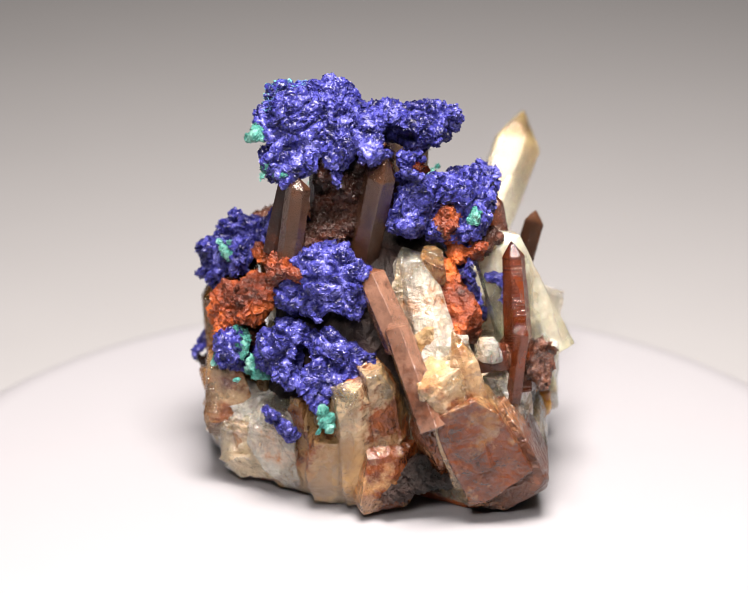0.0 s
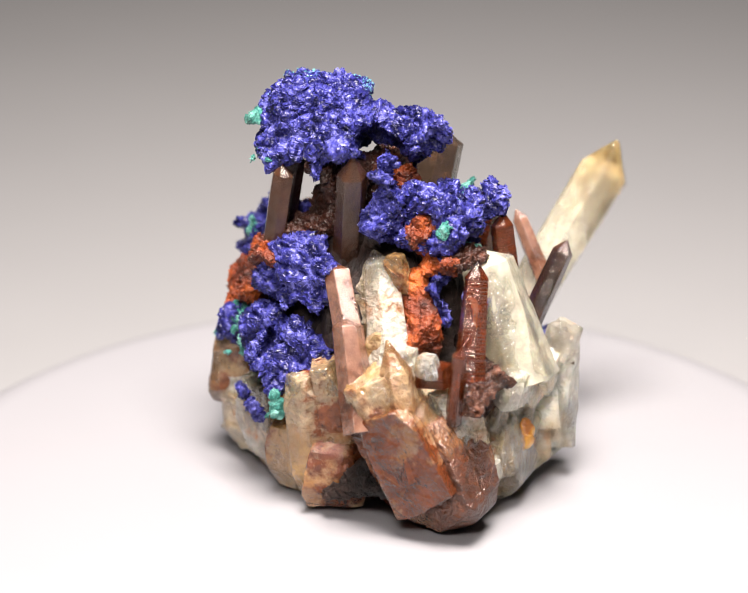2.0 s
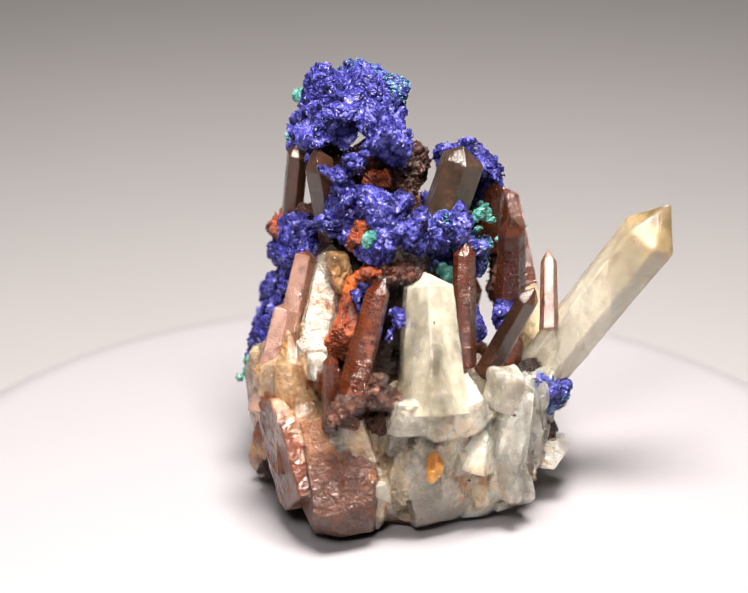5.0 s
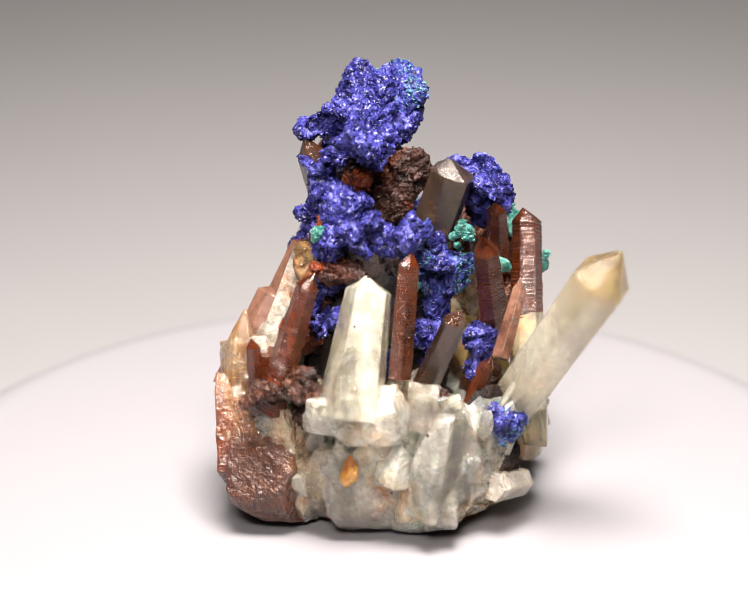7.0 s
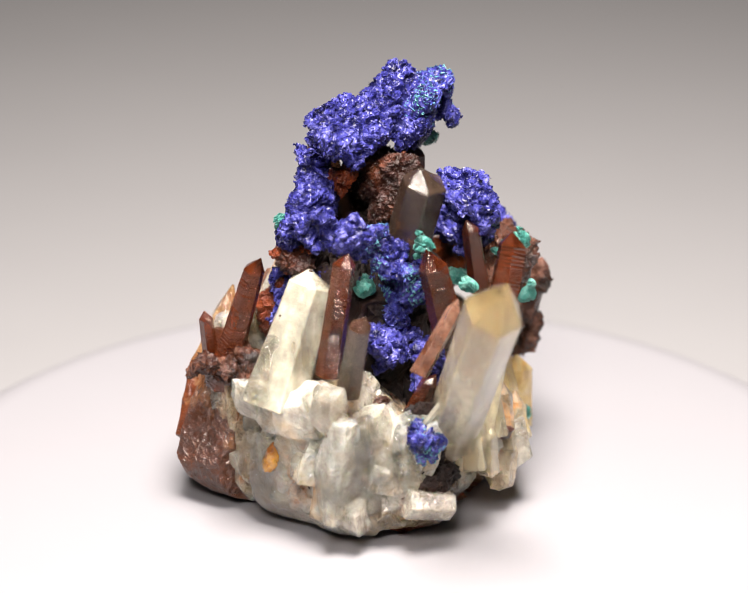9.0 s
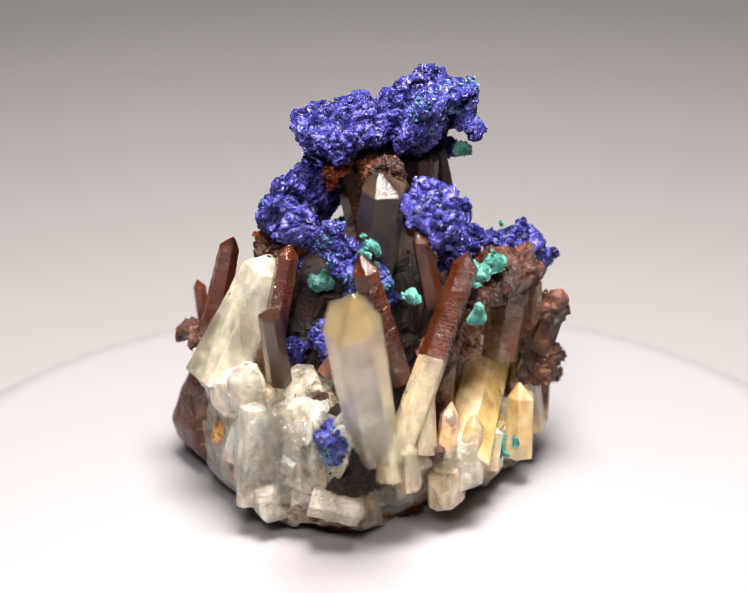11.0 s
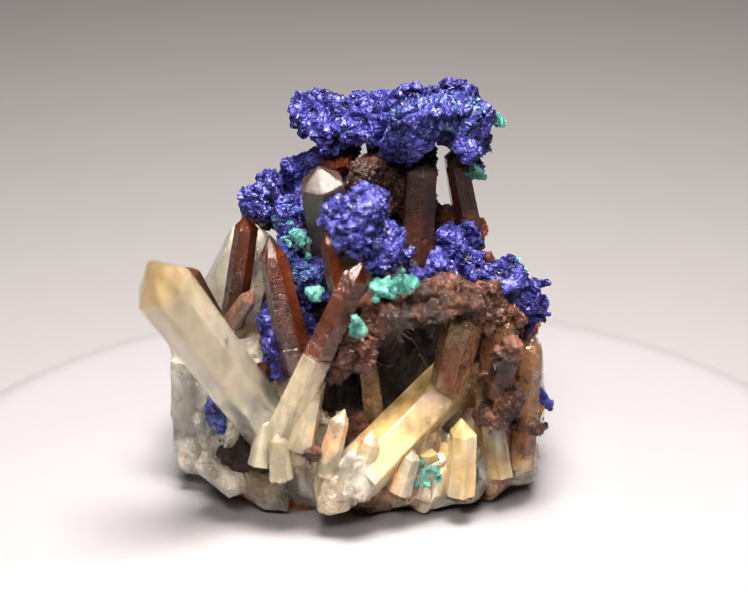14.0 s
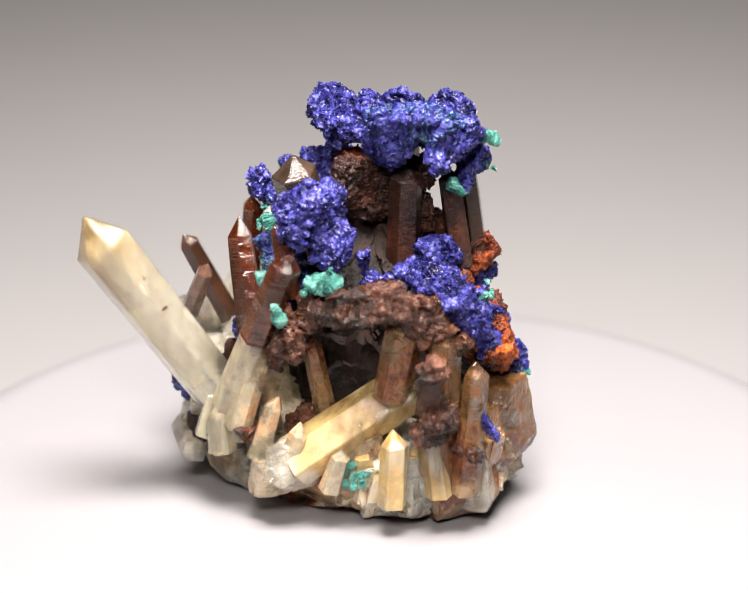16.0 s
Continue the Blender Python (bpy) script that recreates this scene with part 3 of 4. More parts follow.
fragment((-7.8, -6.2, 5.6), (5.8, 3.9, 6.4), STAINED, specimen, FOOT, 309, (0, 8, -26), 14)
fragment((-16.4, 2.0, 10.4), (3.8, 3.6, 4.4), RUSTY, specimen, FOOT, 310)
fragment((-17.2, 3.2, 5.4), (3.2, 3.6, 5.6), GREYISH, specimen, FOOT, 360, (0, 4, 20), 12)
fragment((-11.4, -6.4, 6.6), (3.4, 2.8, 5.2), GREYISH, specimen, FOOT, 362, (6, 0, -20), 12)
fragment((-5.0, -10.2, 4.8), (3.4, 3.0, 5.2), STAINED, specimen, FOOT, 312, (10, 0, 0), 12)
crystal(Q, (7.2, -10.2, 18.5), (3.8, -6.4, 31.5), 3.2, 2.2, GREYISH, specimen, "greyish translucent quartz crystal beside the rust", 0.12, seed=36, turn=12)
fragment((1.2, -10.8, 13.6), (2.6, 2.4, 5.4), STAINED, specimen, "", 319, (6, -10, 20), 12)
fragment((6.6, -10.4, 20.9), (2.0, 1.8, 3.4), STAINED, specimen, "", 313, (0, -15, 0))
fragment((3.6, -7.2, 26.3), (1.7, 1.6, 3.6), MILKY, specimen, "", 314, (0, 8, 0))
fragment((6.5, -7.2, 29.1), (1.8, 1.6, 2.2), STAINED, specimen, "", 315)
fragment((9.0, -11.6, 20.0), (2.2, 1.7, 1.8), GREYISH, specimen, "", 316)
fragment((13.2, -12.2, 20.8), (1.7, 1.5, 1.2), MILKY, specimen, "", 317)
fragment((13.6, -11.6, 19.4), (2.0, 1.8, 1.4), REDDISH, specimen, "", 318)
quartz_mass([((20.3, -0.6, 9.8), (0.6, 0.9, 1.2)), ((20.2, -1.0, 8.4), (0.5, 0.6, 0.8))], AMBER, specimen, "amber iron-stained spot in the quartz", 7, 0.3)
crystal(Q, (17.0, -9.8, 16.8), (16.0, -5.4, 31.6), 2.1, 1.4, REDDISH, specimen, "reddish brown striated quartz crystal", 0.1, ribs=38, seed=6)
crystal(Q, (16.4, -11.9, 16.2), (17.2, -12.2, 24.0), 1.0, 0.85, REDDISH, specimen, "small reddish brown quartz crystal", 0.12, seed=7)
crystal(Q, (19.0, -0.7, 17.4), (13.7, 1.0, 30.6), 4.3, 3.0, CLEAR, specimen, "clear milky quartz crystal", 0.07, seed=8, turn=27, sink=2.0)
crystal(Q, (16.2, 4.5, 21.2), (14.0, 5.3, 33.8), 1.55, 1.35, REDDISH, specimen, "reddish brown striated quartz crystal", 0.1, ribs=38, seed=9)
crystal(Q, (6.3, 15.0, 20.5), (9.7, 13.4, 34.4), 2.0, 1.6, REDDISH, specimen, "reddish brown striated quartz crystal", 0.14, ribs=38, seed=10)
crystal(Q, (17.1, 7.9, 19.8), (20.1, 11.4, 29.3), 1.5, 1.3, SMOKY, specimen, "smoky brown quartz crystal", 0.12, seed=11)
crystal(Q, (14.3, 16.1, 23.3), (10.2, 17.9, 29.5), 1.2, 1.0, PINKISH, specimen, "small smoky quartz crystal", 0.15, seed=12)
crystal(Q, (1.0, 14.7, 28.7), (2.6, 14.4, 36.0), 1.5, 1.2, REDDISH, specimen, "rusty brown quartz crystal", 0.15, seed=13)
LONG_LOW, LONG_TIP = Vector((7.2, 18.6, 12.6)), Vector((-2.1, 17.8, 33.6))
crystal(Q, LONG_LOW.lerp(LONG_TIP, 0.42), LONG_TIP, 1.8, 1.6, REDDISH, specimen, "long smoky quartz crystal with a clear foot", 0.12, ribs=26, seed=14, sink=0.0)
crystal("crystal_foot", LONG_LOW, LONG_LOW.lerp(LONG_TIP, 0.52), 2.0, 1.85, GLASSY, specimen, "clear colourless foot of a smoky crystal", 0.1, seed=14)
BIG_TIP = (20.0, 29.0, 36.4)
crystal(Q, (9.8, 17.0, 12.8), BIG_TIP, 3.1, 3.4, honey_mat([c * MM for c in BIG_TIP]), specimen,
        "large clear quartz crystal with a honey-coloured tip", 0.15, seed=15, turn=20)
crystal(Q, (3.7, 6.4, 31.0), (4.5, 9.8, 41.6), 2.7, 2.7, DARK, specimen, "stout smoky quartz crystal with a blunt end", 0.14, seed=16)
crystal(Q, (-1.4, 17.4, 7.5), (-12.1, 6.8, 17.4), 3.1, 2.9, YELLOW, specimen, "yellowish quartz crystal", 0.1, seed=17, sink=0.0)
crystal(Q, (-16.7, 9.5, 6.9), (-15.3, 9.6, 15.7), 1.5, 1.4, YELLOW, specimen, "small honey-yellow quartz crystal", 0.2, seed=18)
crystal(Q, (-12.7, 12.8, 5.8), (-13.0, 12.7, 13.4), 1.9, 1.7, YELLOW, specimen, "small honey-yellow quartz crystal", 0.2, seed=19)
crystal(Q, (-11.3, 11.1, 18.2), (-12.8, 10.7, 26.1), 2.3, 2.5, BROWN, specimen, "stained quartz crystal stub", 0.15, seed=20)
crystal(Q, (-15.9, 8.6, 9.2), (-16.5, 7.9, 25.8), 2.3, 2.1, BROWN, specimen, "upright stained quartz crystal", 0.12, seed=21)
crystal(Q, (-18.9, 7.2, 7.1), (-20.0, 6.8, 22.0), 2.0, 1.5, BROWN, specimen, "upright stained quartz crystal", 0.12, seed=22)
crystal(Q, (-2.6, 11.8, 10.6), (-1.7, 14.2, 22.6), 1.4, 1.2, BROWN, specimen, "upright stained quartz crystal", 0.12, seed=23)
crystal("rusty_column", (-11.3, -1.5, 30.6), (-9.3, -1.9, 40.0), 1.3, 1.2, REDBROWN, specimen, "rusty crystal column under the azurite cap", 0.1, seed=24)
crystal("rusty_column", (-5.5, 1.4, 29.8), (-5.9, 1.3, 40.3), 2.0, 1.8, REDBROWN, specimen, "rusty crystal column under the azurite cap", 0.1, seed=25)
crystal(Q, (-9.9, -6.9, 29.2), (-8.4, -6.3, 39.8), 1.4, 1.4, SMOKY, specimen, "smoky brown quartz crystal", 0.1, seed=26)
fragment((13.4, 7.4, 13.0), (3.0, 2.6, 5.6), GREYISH, specimen, "greyish block of quartz", 320, (10, 12, 0), 14)
fragment((14.2, 9.4, 6.8), (2.2, 2.0, 3.4), MILKY, specimen, "", 321, (14, 0, 0), 13)
fragment((19.4, -0.4, 15.0), (2.4, 3.4, 2.2), BASE, specimen, "", 340, (0, 10, -1), 18)
fragment((19.9, 2.8, 16.2), (2.6, 3.0, 2.6), MILKY, specimen, "", 341, (0, 10, 7), 18)
fragment((19.8, -3.7, 16.4), (2.4, 2.6, 2.2), GREYISH, specimen, "", 342, (0, 10, -10), 18)
fragment((16.4, 9.6, 8.5), (2.0, 1.6, 3.6), CLEAR, specimen, "bright clear quartz splinter", 322, (-16, 0, 30), 12)
fragment((20.6, 4.9, 10.8), (1.6, 1.4, 3.0), MILKY, specimen, "", 323, (-20, 0, 30), 12)
crystal(Q, (13.8, 13.4, 2.2), (15.0, 11.3, 12.5), 2.2, 1.8, CLEAR, specimen, "bright clear quartz crystal", 0.3, seed=28, sink=-1.5)
crystal(Q, (17.1, 15.1, 6.5), (11.9, 19.0, 5.0), 1.8, 1.7, GREYISH, specimen, "grey quartz crystal lying at the foot", 0.15, seed=29, sink=0.0)
crystal(Q, (15.8, 12.4, 9.9), (13.0, 18.7, 19.8), 0.5, 0.45, CLEAR, specimen, "thin clear quartz needle", 0.1, seed=30)
crystal(Q, (13.0, 11.3, 11.1), (9.8, 14.4, 19.6), 1.3, 1.1, REDDISH, specimen, "smoky quartz crystal", 0.12, seed=31)
crystal(Q, (4.5, 19.2, 12.9), (3.2, 16.7, 21.3), 1.6, 1.3, GLASSY, specimen, "pale quartz crystal", 0.12, seed=32)
crystal(Q, (5.1, -8.8, 19.4), (2.6, -4.4, 29.0), 2.2, 1.6, STAINED, specimen, "milky quartz crystal", 0.15, seed=34)
fragment((20.3, 8.7, 10.6), (2.8, 2.4, 6.4), MILKY, specimen, "milky white block of quartz", 324, (6, 0, 170), 14)
fragment((21.1, 7.5, 17.7), (2.0, 1.8, 2.6), GREYISH, specimen, "", 325, (0, 10, 0), 14)
fragment((19.5, 9.8, 4.3), (2.6, 2.0, 2.6), GREYISH, specimen, "", 326, (0, 10, 0), 14)
for k, (low, high, r) in enumerate((((5.0, 19.4, 9.3), (5.2, 17.3, 18.0), 1.3), ((2.1, 19.5, 8.0), (0.2, 17.9, 15.9), 1.5), ((-1.0, 18.6, 6.2), (-3.4, 17.8, 13.4), 1.5),
                                    ((9.8, 19.9, 8.8), (8.8, 18.5, 15.0), 1.5), ((6.9, 20.0, 7.5), (7.3, 20.1, 13.5), 1.6), ((-5.9, 16.0, 5.0), (-7.5, 15.5, 10.5), 1.6))):
    crystal(Q, low, high, r, r * 0.8, GLASSY, specimen, "pale glassy quartz crystal in the fan", 0.2, seed=60 + k, sink=0.0)
FAN_END = (-1.4, 17.4, 7.5)
fragment(FAN_END, (3.3, 2.8, 2.8), GREYISH, specimen, "", 350, (8, 0, 40), 20)
fragment((FAN_END[0] + 2.4, FAN_END[1] + 1.0, max(2.0, FAN_END[2] - 1.6)), (2.6, 2.0, 2.4), MILKY, specimen, "", 351, (-8, 10, 20), 18)
for k, (x, y, z, w, h) in enumerate(((9.0, 11.1, 6.2, 1.7, 3.4), (5.8, 12.4, 7.8, 1.5, 3.2), (2.7, 12.7, 6.2, 1.6, 2.8), (-1.0, 12.6, 4.7, 1.9, 2.2), (-4.5, 12.4, 5.9, 2.0, 3.0), (-7.9, 12.3, 4.7, 1.8, 2.2))):
    fragment((x, y, z), (w, w * 0.8, h), (MILKY, GREYISH, YELLOW)[k % 3], specimen, "", 330 + k, (FR.uniform(-12, 12), FR.uniform(-18, 18), 170), 13)
crystal(Q, (-16.9, 11.6, 18.0), (-18.6, 12.5, 24.2), 1.6, 1.4, CRUST, specimen, "brown crusted crystal stub", 0.12, seed=37)

# azurite
A = "azurite_crust"
AL = "deep blue bladed azurite crust"
crust("azurite_cap", [((-8.3, -3.3, 44.6), 3.2), ((-9.4, -4.8, 41.8), 2.5), ((-4.2, -0.5, 45.2), 3.2), ((-10.3, 1.0, 43.8), 3.1), ((-4.0, 2.8, 44.4), 2.9),
       ((0.6, -1.5, 43.8), 2.8), ((4.3, 0.4, 43.4), 2.3), ((8.0, -0.3, 45.7), 1.6), ((6.0, 0.2, 44.6), 1.4), ((0.3, -7.6, 44.2), 1.6), ((1.6, -5.6, 43.6), 1.5), ((-12.0, -3.6, 41.2), 1.5), ((-10.8, -3.4, 38.9), 1.2), ((-4.8, -4.6, 42.0), 2.4), ((-1.0, -4.6, 43.0), 2.0),
       ((-10.6, -5.6, 39.6), 1.3), ((-3.6, -5.4, 39.8), 1.2), ((3.4, -4.2, 41.0), 1.4), ((6.6, -2.6, 43.4), 1.3)], AZ, specimen,
      "knobbly deep blue azurite cap over the crystals", 1, cuts=[((-6.5, -14.1, 45.8), 1.9), ((-6.9, -13.2, 45.4), 1.9), ((-7.2, -12.3, 45.1), 1.9), ((-7.6, -11.4, 44.8), 1.9), ((-8.0, -10.5, 44.4), 1.9), ((-8.4, -9.5, 44.1), 1.9), ((-8.8, -8.6, 43.8), 1.9), ((-9.2, -7.7, 43.5), 1.9),
            ((4.2, -10.2, 45.6), 2.0), ((3.8, -9.0, 45.2), 2.0), ((3.4, -7.9, 44.8), 2.0), ((3.0, -6.8, 44.4), 2.0), ((2.6, -5.7, 44.0), 2.0), ((2.2, -4.5, 43.6), 2.0), ((1.7, -3.4, 43.2), 2.0), ((1.3, -2.3, 42.8), 2.0)])
crust(A, [((-9.3, 0.0, 46.9), (3.3, 3.3, 1.5)), ((-6.2, 2.6, 46.6), (2.5, 2.3, 1.3)), ((-12.0, 1.2, 45.0), 1.7), ((-4.0, 3.6, 46.0), (1.8, 1.8, 1.2))], AZ_GREEN, specimen, "green-dusted azurite crust", 41)
crust(A, [((-19.0, 5.2, 26.4), 2.0), ((-20.0, 4.3, 23.8), 1.9), ((-17.4, 6.3, 27.7), 1.5), ((-16.0, 1.5, 25.9), 1.8)], AZ, specimen, AL, 2)
crust(A, [((-6.3, -7.7, 28.1), 2.3), ((-8.8, -7.5, 25.0), 2.1), ((-4.1, -7.9, 28.5), 1.9), ((-4.6, -8.1, 25.5), 2.2), ((-7.0, -9.0, 23.7), 1.8), ((-2.0, -9.4, 24.8), 1.8), ((-1.8, -9.2, 27.4), 1.7)], AZ, specimen, AL, 3)
crust(A, [((-9.1, -7.7, 20.5), 2.3), ((-5.1, -9.4, 21.1), 2.4), ((-2.6, -9.5, 20.1), 1.9), ((-5.8, -10.7, 16.4), 2.2), ((-12.3, -6.7, 18.1), 2.1),
          ((-17.1, -4.3, 17.0), 1.8), ((-6.2, -11.9, 13.2), 1.5), ((-9.6, -8.9, 17.2), 1.8), ((-0.6, -10.4, 18.6), 1.5), ((-2.4, -10.6, 17.0), 1.5)], AZ, specimen, AL, 4)
crust(A, [((-10.2, -11.3, 10.7), 1.4), ((-9.7, -11.1, 8.8), 1.1), ((-11.1, -10.5, 11.8), 0.9)], AZ, specimen, AL, 5)
crust(A, [((4.1, -3.8, 36.1), 2.0), ((4.2, -4.8, 33.8), 1.9), ((3.7, -6.3, 39.4), 1.4), ((3.6, -6.2, 36.6), 1.5), ((4.0, -6.4, 33.8), 1.5), ((5.4, -6.0, 35.4), 1.6)], AZ, specimen, AL, 6)
crust(A, [((9.8, -2.6, 37.0), 2.0), ((11.6, -3.6, 34.0), 1.9), ((12.5, 0.4, 35.2), 2.0), ((13.1, 5.5, 35.9), 1.6), ((9.8, 2.9, 33.6), 2.0),
          ((8.4, 7.4, 33.2), 2.1), ((8.2, -1.9, 36.6), 2.2), ((8.4, -4.4, 33.4), 1.9)], AZ, specimen, AL, 7)
crust(A, [((9.8, -4.1, 27.2), 1.7), ((10.6, -4.7, 24.9), 1.5), ((14.2, -2.2, 25.6), 1.4), ((10.2, -3.7, 30.1), 1.3)], AZ, specimen, AL, 8)
crust(A, [((11.1, -8.6, 20.5), 1.4), ((10.0, -9.8, 20.1), 1.0), ((11.1, -7.1, 21.0), 1.0)], AZ, specimen, AL, 9)
crust(A, [((6.2, 9.2, 29.2), 2.4), ((7.4, 7.1, 25.2), 2.2), ((4.5, 5.9, 28.9), 2.4), ((6.9, 4.1, 25.8), 2.0)], AZ_GREEN, specimen,
      "dark blue azurite spotted with green malachite", 10)
crust(A, [((10.4, 7.4, 22.2), 2.0), ((8.8, 13.3, 22.4), 2.2), ((9.1, 8.1, 21.5), 2.1), ((8.8, 12.8, 18.5), 2.0), ((11.4, 4.4, 19.1), 1.7)], AZ, specimen, AL, 11)
crust(A, [((-1.5, 11.4, 37.0), 2.0), ((-2.8, 11.6, 33.5), 2.3), ((-0.8, 11.3, 38.8), 2.4), ((-0.4, 13.5, 35.6), 2.4), ((-3.9, 11.4, 32.3), 2.1), ((1.5, 12.0, 37.4), 1.8)],
      AZ, specimen, AL, 12, cuts=[((-3.6, 13.6, 36.6), 0.9)])
crust(A, [((-10.8, 0.8, 30.4), 2.3), ((-8.2, 4.8, 29.5), 2.0), ((-6.4, 8.5, 30.1), 1.8)], AZ, specimen, AL, 13)
crust(A, [((-16.1, 6.5, 28.4), 2.0), ((-18.7, 5.6, 25.8), 1.6), ((-13.2, 6.3, 28.3), 1.7)], AZ, specimen, AL, 14)
crust(A, [((9.7, 5.1, 33.5), 2.0), ((9.3, 8.2, 31.1), 1.9), ((6.5, 9.4, 28.9), 2.1), ((3.9, 8.5, 26.2), 2.1)], AZ_GREEN, specimen,
      "dark blue azurite spotted with green malachite", 15)
crust(A, [((15.2, 15.6, 13.4), 2.2), ((16.1, 15.9, 11.6), 1.7), ((14.0, 16.4, 14.4), 1.4)], AZ_GREEN, specimen, "dark blue azurite spotted with green malachite", 16)
crust(A, [((-20.7, 6.5, 13.3), 1.2), ((-20.1, 6.1, 14.6), 0.9)], AZ, specimen, AL, 17)
crust(A, [((-9.2, 1.6, 30.4), 1.8), ((-11.5, 2.0, 28.6), 2.0), ((-12.4, 0.1, 31.5), 1.3)], AZ, specimen, AL, 18)
crust(A, [((-16.5, 2.8, 27.1), 2.0), ((-18.9, 4.8, 25.6), 1.6)], AZ, specimen, AL, 19)

# malachite
green((-5.2, -13.6, 12.9), 1.5, specimen, 1)
green((-18.0, 1.9, 27.3), 1.1, specimen, 2)
green((11.4, -4.6, 34.5), 0.8, specimen, 3)
green((-14.1, -6.3, 15.8), 1.6, specimen, 4)
green((-18.1, -3.5, 15.4), 1.5, specimen, 5)
green((-15.6, -4.8, 19.0), 1.0, specimen, 6)
green((-11.2, -5.8, 40.4), 1.3, specimen, 7)
green((-13.6, -3.4, 43.4), 0.9, specimen, 8)
green((6.1, 8.2, 29.0), 1.5, specimen, 9)
green((10.0, 4.8, 28.1), 1.1, specimen, 10)
green((-1.8, 10.2, 26.5), 1.0, specimen, 11)
green((-5.7, 16.2, 31.3), 1.5, specimen, 12)
green((-1.8, 19.4, 27.4), 0.8, specimen, 13)
green((6.7, 10.5, 33.4), 1.4, specimen, 14)
green((-8.9, 14.6, 7.1), 1.4, specimen, 15)
green((-12.7, 0.2, 38.8), 0.8, specimen, 16)
green((-4.3, 15.4, 30.1), 1.3, specimen, 18)
green((3.5, 14.7, 28.9), 0.8, specimen, 19)

# rusty crusts
R = "rust_patch"
RL = "orange iron oxide crust"
earth(R, [((-17.1, -1.0, 20.8), 2.6), ((-13.8, -3.0, 23.6), 2.2)], RUST, specimen, RL, 31)
earth(R, [((-10.2, -7.0, 28.6), 1.9), ((-6.9, -4.7, 30.6), 1.5), ((-4.9, -1.8, 33.4), 1.3)], RUST, specimen, RL, 32)
earth(R, [((7.6, -3.6, 33.8), 1.8), ((7.4, -4.7, 31.9), 1.7), ((4.5, -1.5, 38.3), 1.6), ((10.8, -4.5, 29.9), 1.8)], RUST, specimen, RL, 33)
earth(R, [((9.1, -6.2, 24.4), 2.6), ((10.0, -6.9, 21.8), 2.0), ((7.7, -5.7, 26.9), 2.0)], RUST, specimen, RL, 34, cover=0.1, rough=0.25)
earth(R, [((0.8, 2.6, 37.6), 2.2), ((1.8, 2.2, 34.7), 2.0), ((-0.5, 5.0, 38.7), 1.7), ((0.1, -0.2, 35.8), 2.0), ((-1.1, 0.8, 35.4), 2.2)], REDBROWN, specimen, "reddish brown iron oxide crust", 35)
earth(R, [((-14.9, -1.4, 18.5), 1.5), ((-15.7, -0.8, 15.9), 1.2), ((-13.0, 0.0, 27.5), 1.0)], RUST, specimen, RL, 39)
earth("crust_shelf", [((-3.9, 15.0, 26.8), (2.6, 2.6, 2.0)), ((-7.5, 13.9, 27.6), (3, 2.6, 2.2)), ((-10.8, 11.8, 27.5), (3, 2.6, 2.2)), ((-14.3, 9.1, 26.0), (2.6, 2.6, 2.0)),
      ((-17.3, 6.6, 23.0), 1.9)], CRUST, specimen, "rough pinkish brown crust shelf", 36)
earth("crust_shelf", [((0.0, 16.8, 22.0), (2.4, 2.2, 1.7)), ((2.1, 17.4, 20.2), 1.6), ((-1.0, 16.5, 24.4), 1.8)], CRUST, specimen, "rough pinkish brown crust", 37)
earth("crust_shelf", [((-17.5, 12.5, 21.2), 1.7), ((-16.9, 9.8, 16.3), 2.0), ((-16.2, 10.5, 13.2), 1.7)], CRUST, specimen, "rough pinkish brown crust", 38)
earth("crust_shelf", [((15.0, -5.8, 14.4), (3, 2.4, 1.6)), ((17.5, -4.5, 15.5), 1.7), ((13.5, -8.9, 14.3), 1.4)], CRUST, specimen, "dark brown crust", 40)
crust(A, [((7.9, 8.1, 21.0), 1.7), ((5.9, 9.4, 22.4), 1.5), ((9.6, 7.2, 18.5), 1.3)], AZ, specimen, AL, 42)

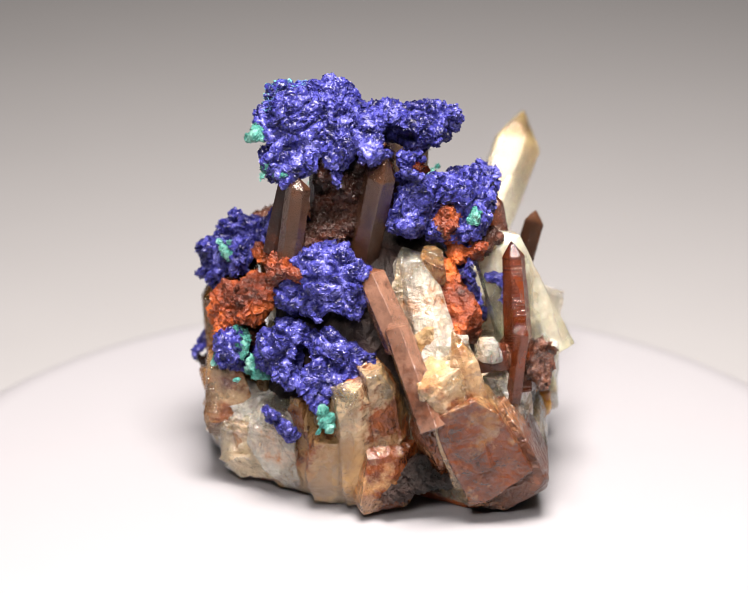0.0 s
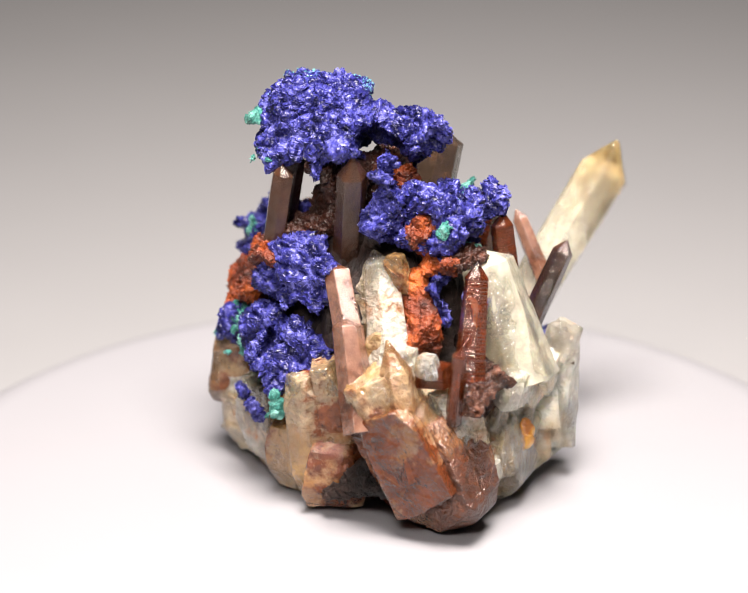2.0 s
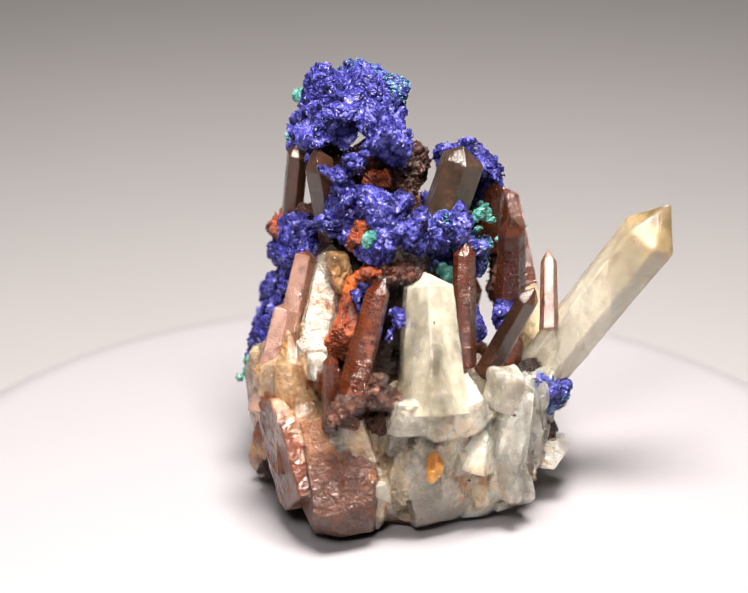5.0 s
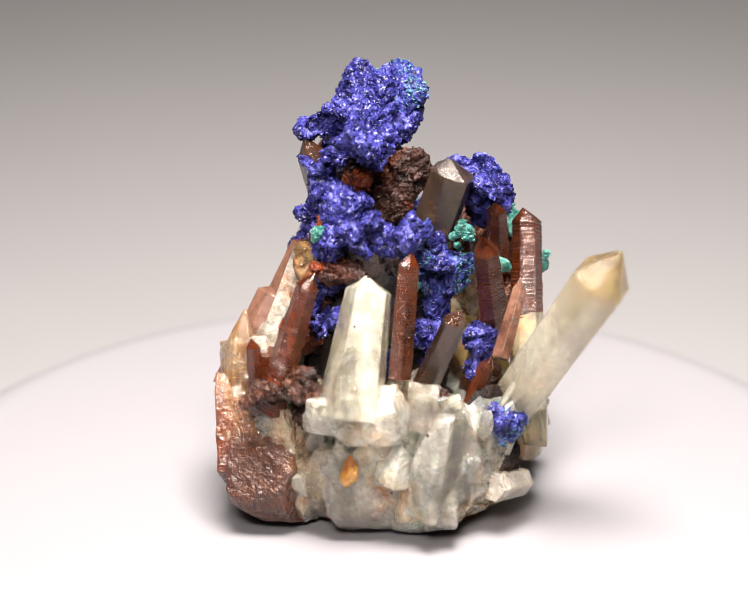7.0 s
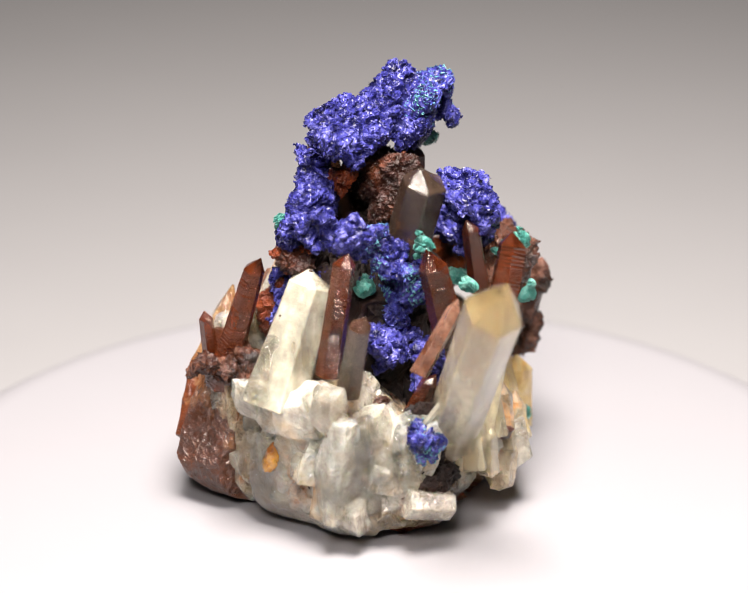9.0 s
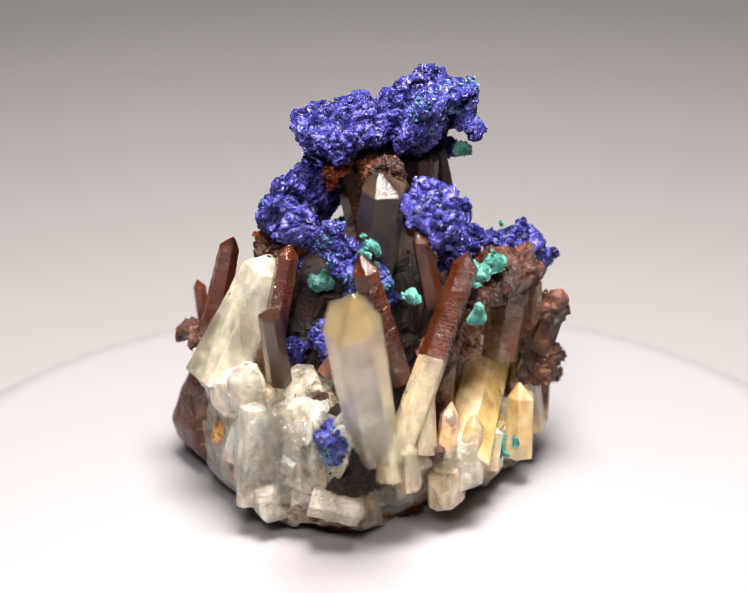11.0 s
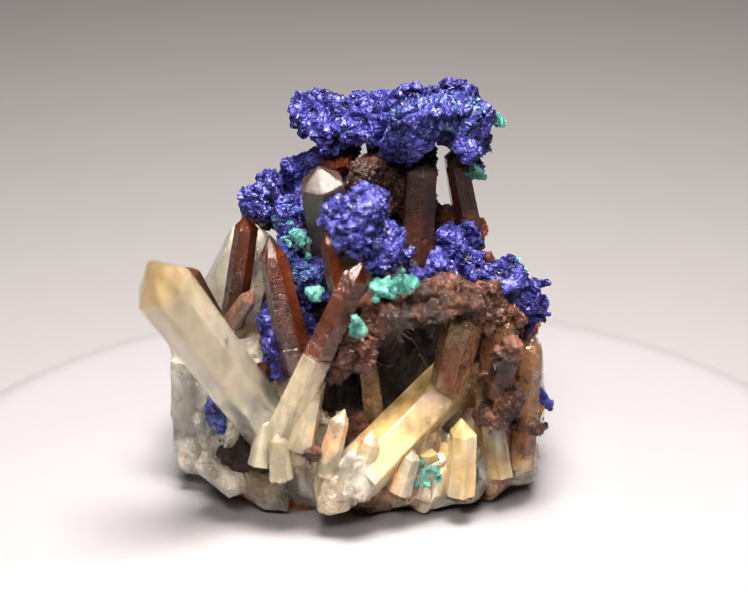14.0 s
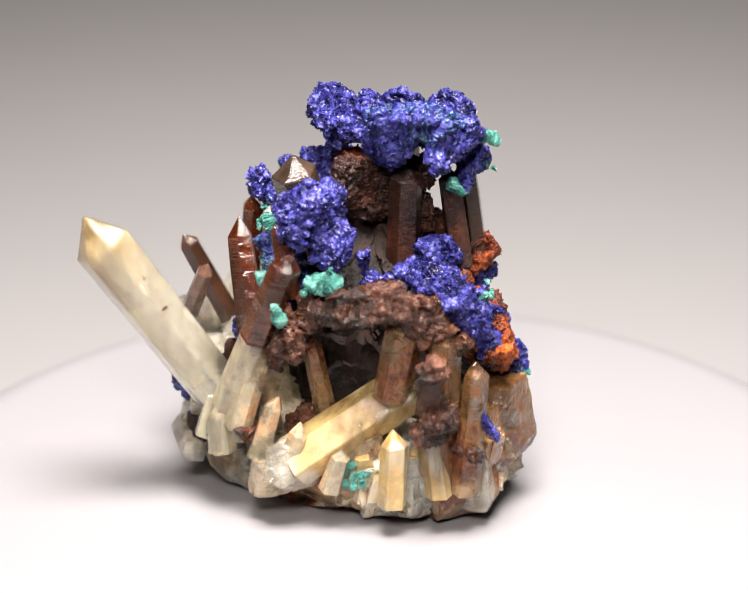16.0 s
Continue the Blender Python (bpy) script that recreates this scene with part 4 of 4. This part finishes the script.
earth("crust_shelf", [((15.9, -8.6, 18.6), (1.8, 1.8, 1.0)), ((17.1, -10.6, 16.7), (1.8, 1.6, 0.9)), ((17.6, -6.2, 17.1), (1.6, 1.6, 0.9))], CRUST, specimen, "dark brown crust", 43)
earth("crust_shelf", [((20.2, -7.5, 18.6), (1.8, 1.8, 1.1)), ((19.3, -11.6, 17.0), (1.5, 1.5, 1.0))], CRUST, specimen, "dark brown crust", 44)
earth("crust_shelf", [((14.2, 9.4, 14.1), (1.8, 1.8, 1.4)), ((10.9, 12.6, 6.4), (2.2, 2.0, 1.4)), ((8.6, 14.4, 7.1), 1.4)], REDBROWN, specimen, "red-brown iron oxide crust", 45)
earth("crust_shelf", [((12.4, -3.9, 31.5), (1.8, 1.5, 0.9)), ((13.2, -1.2, 31.3), (1.5, 1.4, 0.8))], REDBROWN, specimen, "red-brown iron oxide crust", 46)
earth("crust_shelf", [((11.6, 14.2, 5.8), (2.2, 2.0, 1.2)), ((14.9, 13.7, 7.0), (2.0, 1.8, 1.3)), ((4.0, 19.1, 10.5), (1.3, 1.2, 1.0))], REDBROWN, specimen, "red-brown iron oxide crust", 47)
earth("crust_shelf", [((-19.3, 7.6, 10.1), (1.4, 1.3, 0.8)), ((-1.1, 15.4, 12.0), (1.7, 1.5, 1.0))], CRUST, specimen, "dark brown crust", 48)
earth(R, [((-1.9, -1.6, 35.4), 2.4), ((-4.6, -2.5, 33.0), 2.4), ((-7.3, -4.4, 30.6), 1.9), ((-0.6, -1.2, 38.7), 2.0), ((-3.9, -2.3, 37.8), 1.8), ((-5.9, -3.9, 39.2), 1.5)], REDBROWN, specimen, "reddish brown iron oxide crust", 51)
# solid lumps in the near-black core colour, added to read as shaded cavities
earth("crust_shelf", [((13.0, 13.8, 13.0), 3.0), ((13.2, 14.4, 9.6), 2.8), ((12.0, 15.8, 8.0), 2.4)], CORE_SHADE, specimen, "rust-black lumps standing for the shaded hollow beside the azurite", 50)
earth("crust_shelf", [((2.1, -14.2, 3.5), (1.8, 1.6, 1.2)), ((5.7, -12.8, 5.4), (2.2, 2.0, 1.6)), ((9.2, -12.6, 5.9), (1.8, 1.6, 1.4))], CORE_SHADE, specimen, "dark brown lumps filling the shaded hollow", 49)


def motions():
    walk(specimen, [(t, pose(0, 0, 0, 0, 0, -SPIN * t)) for t in range(17)])


motions()
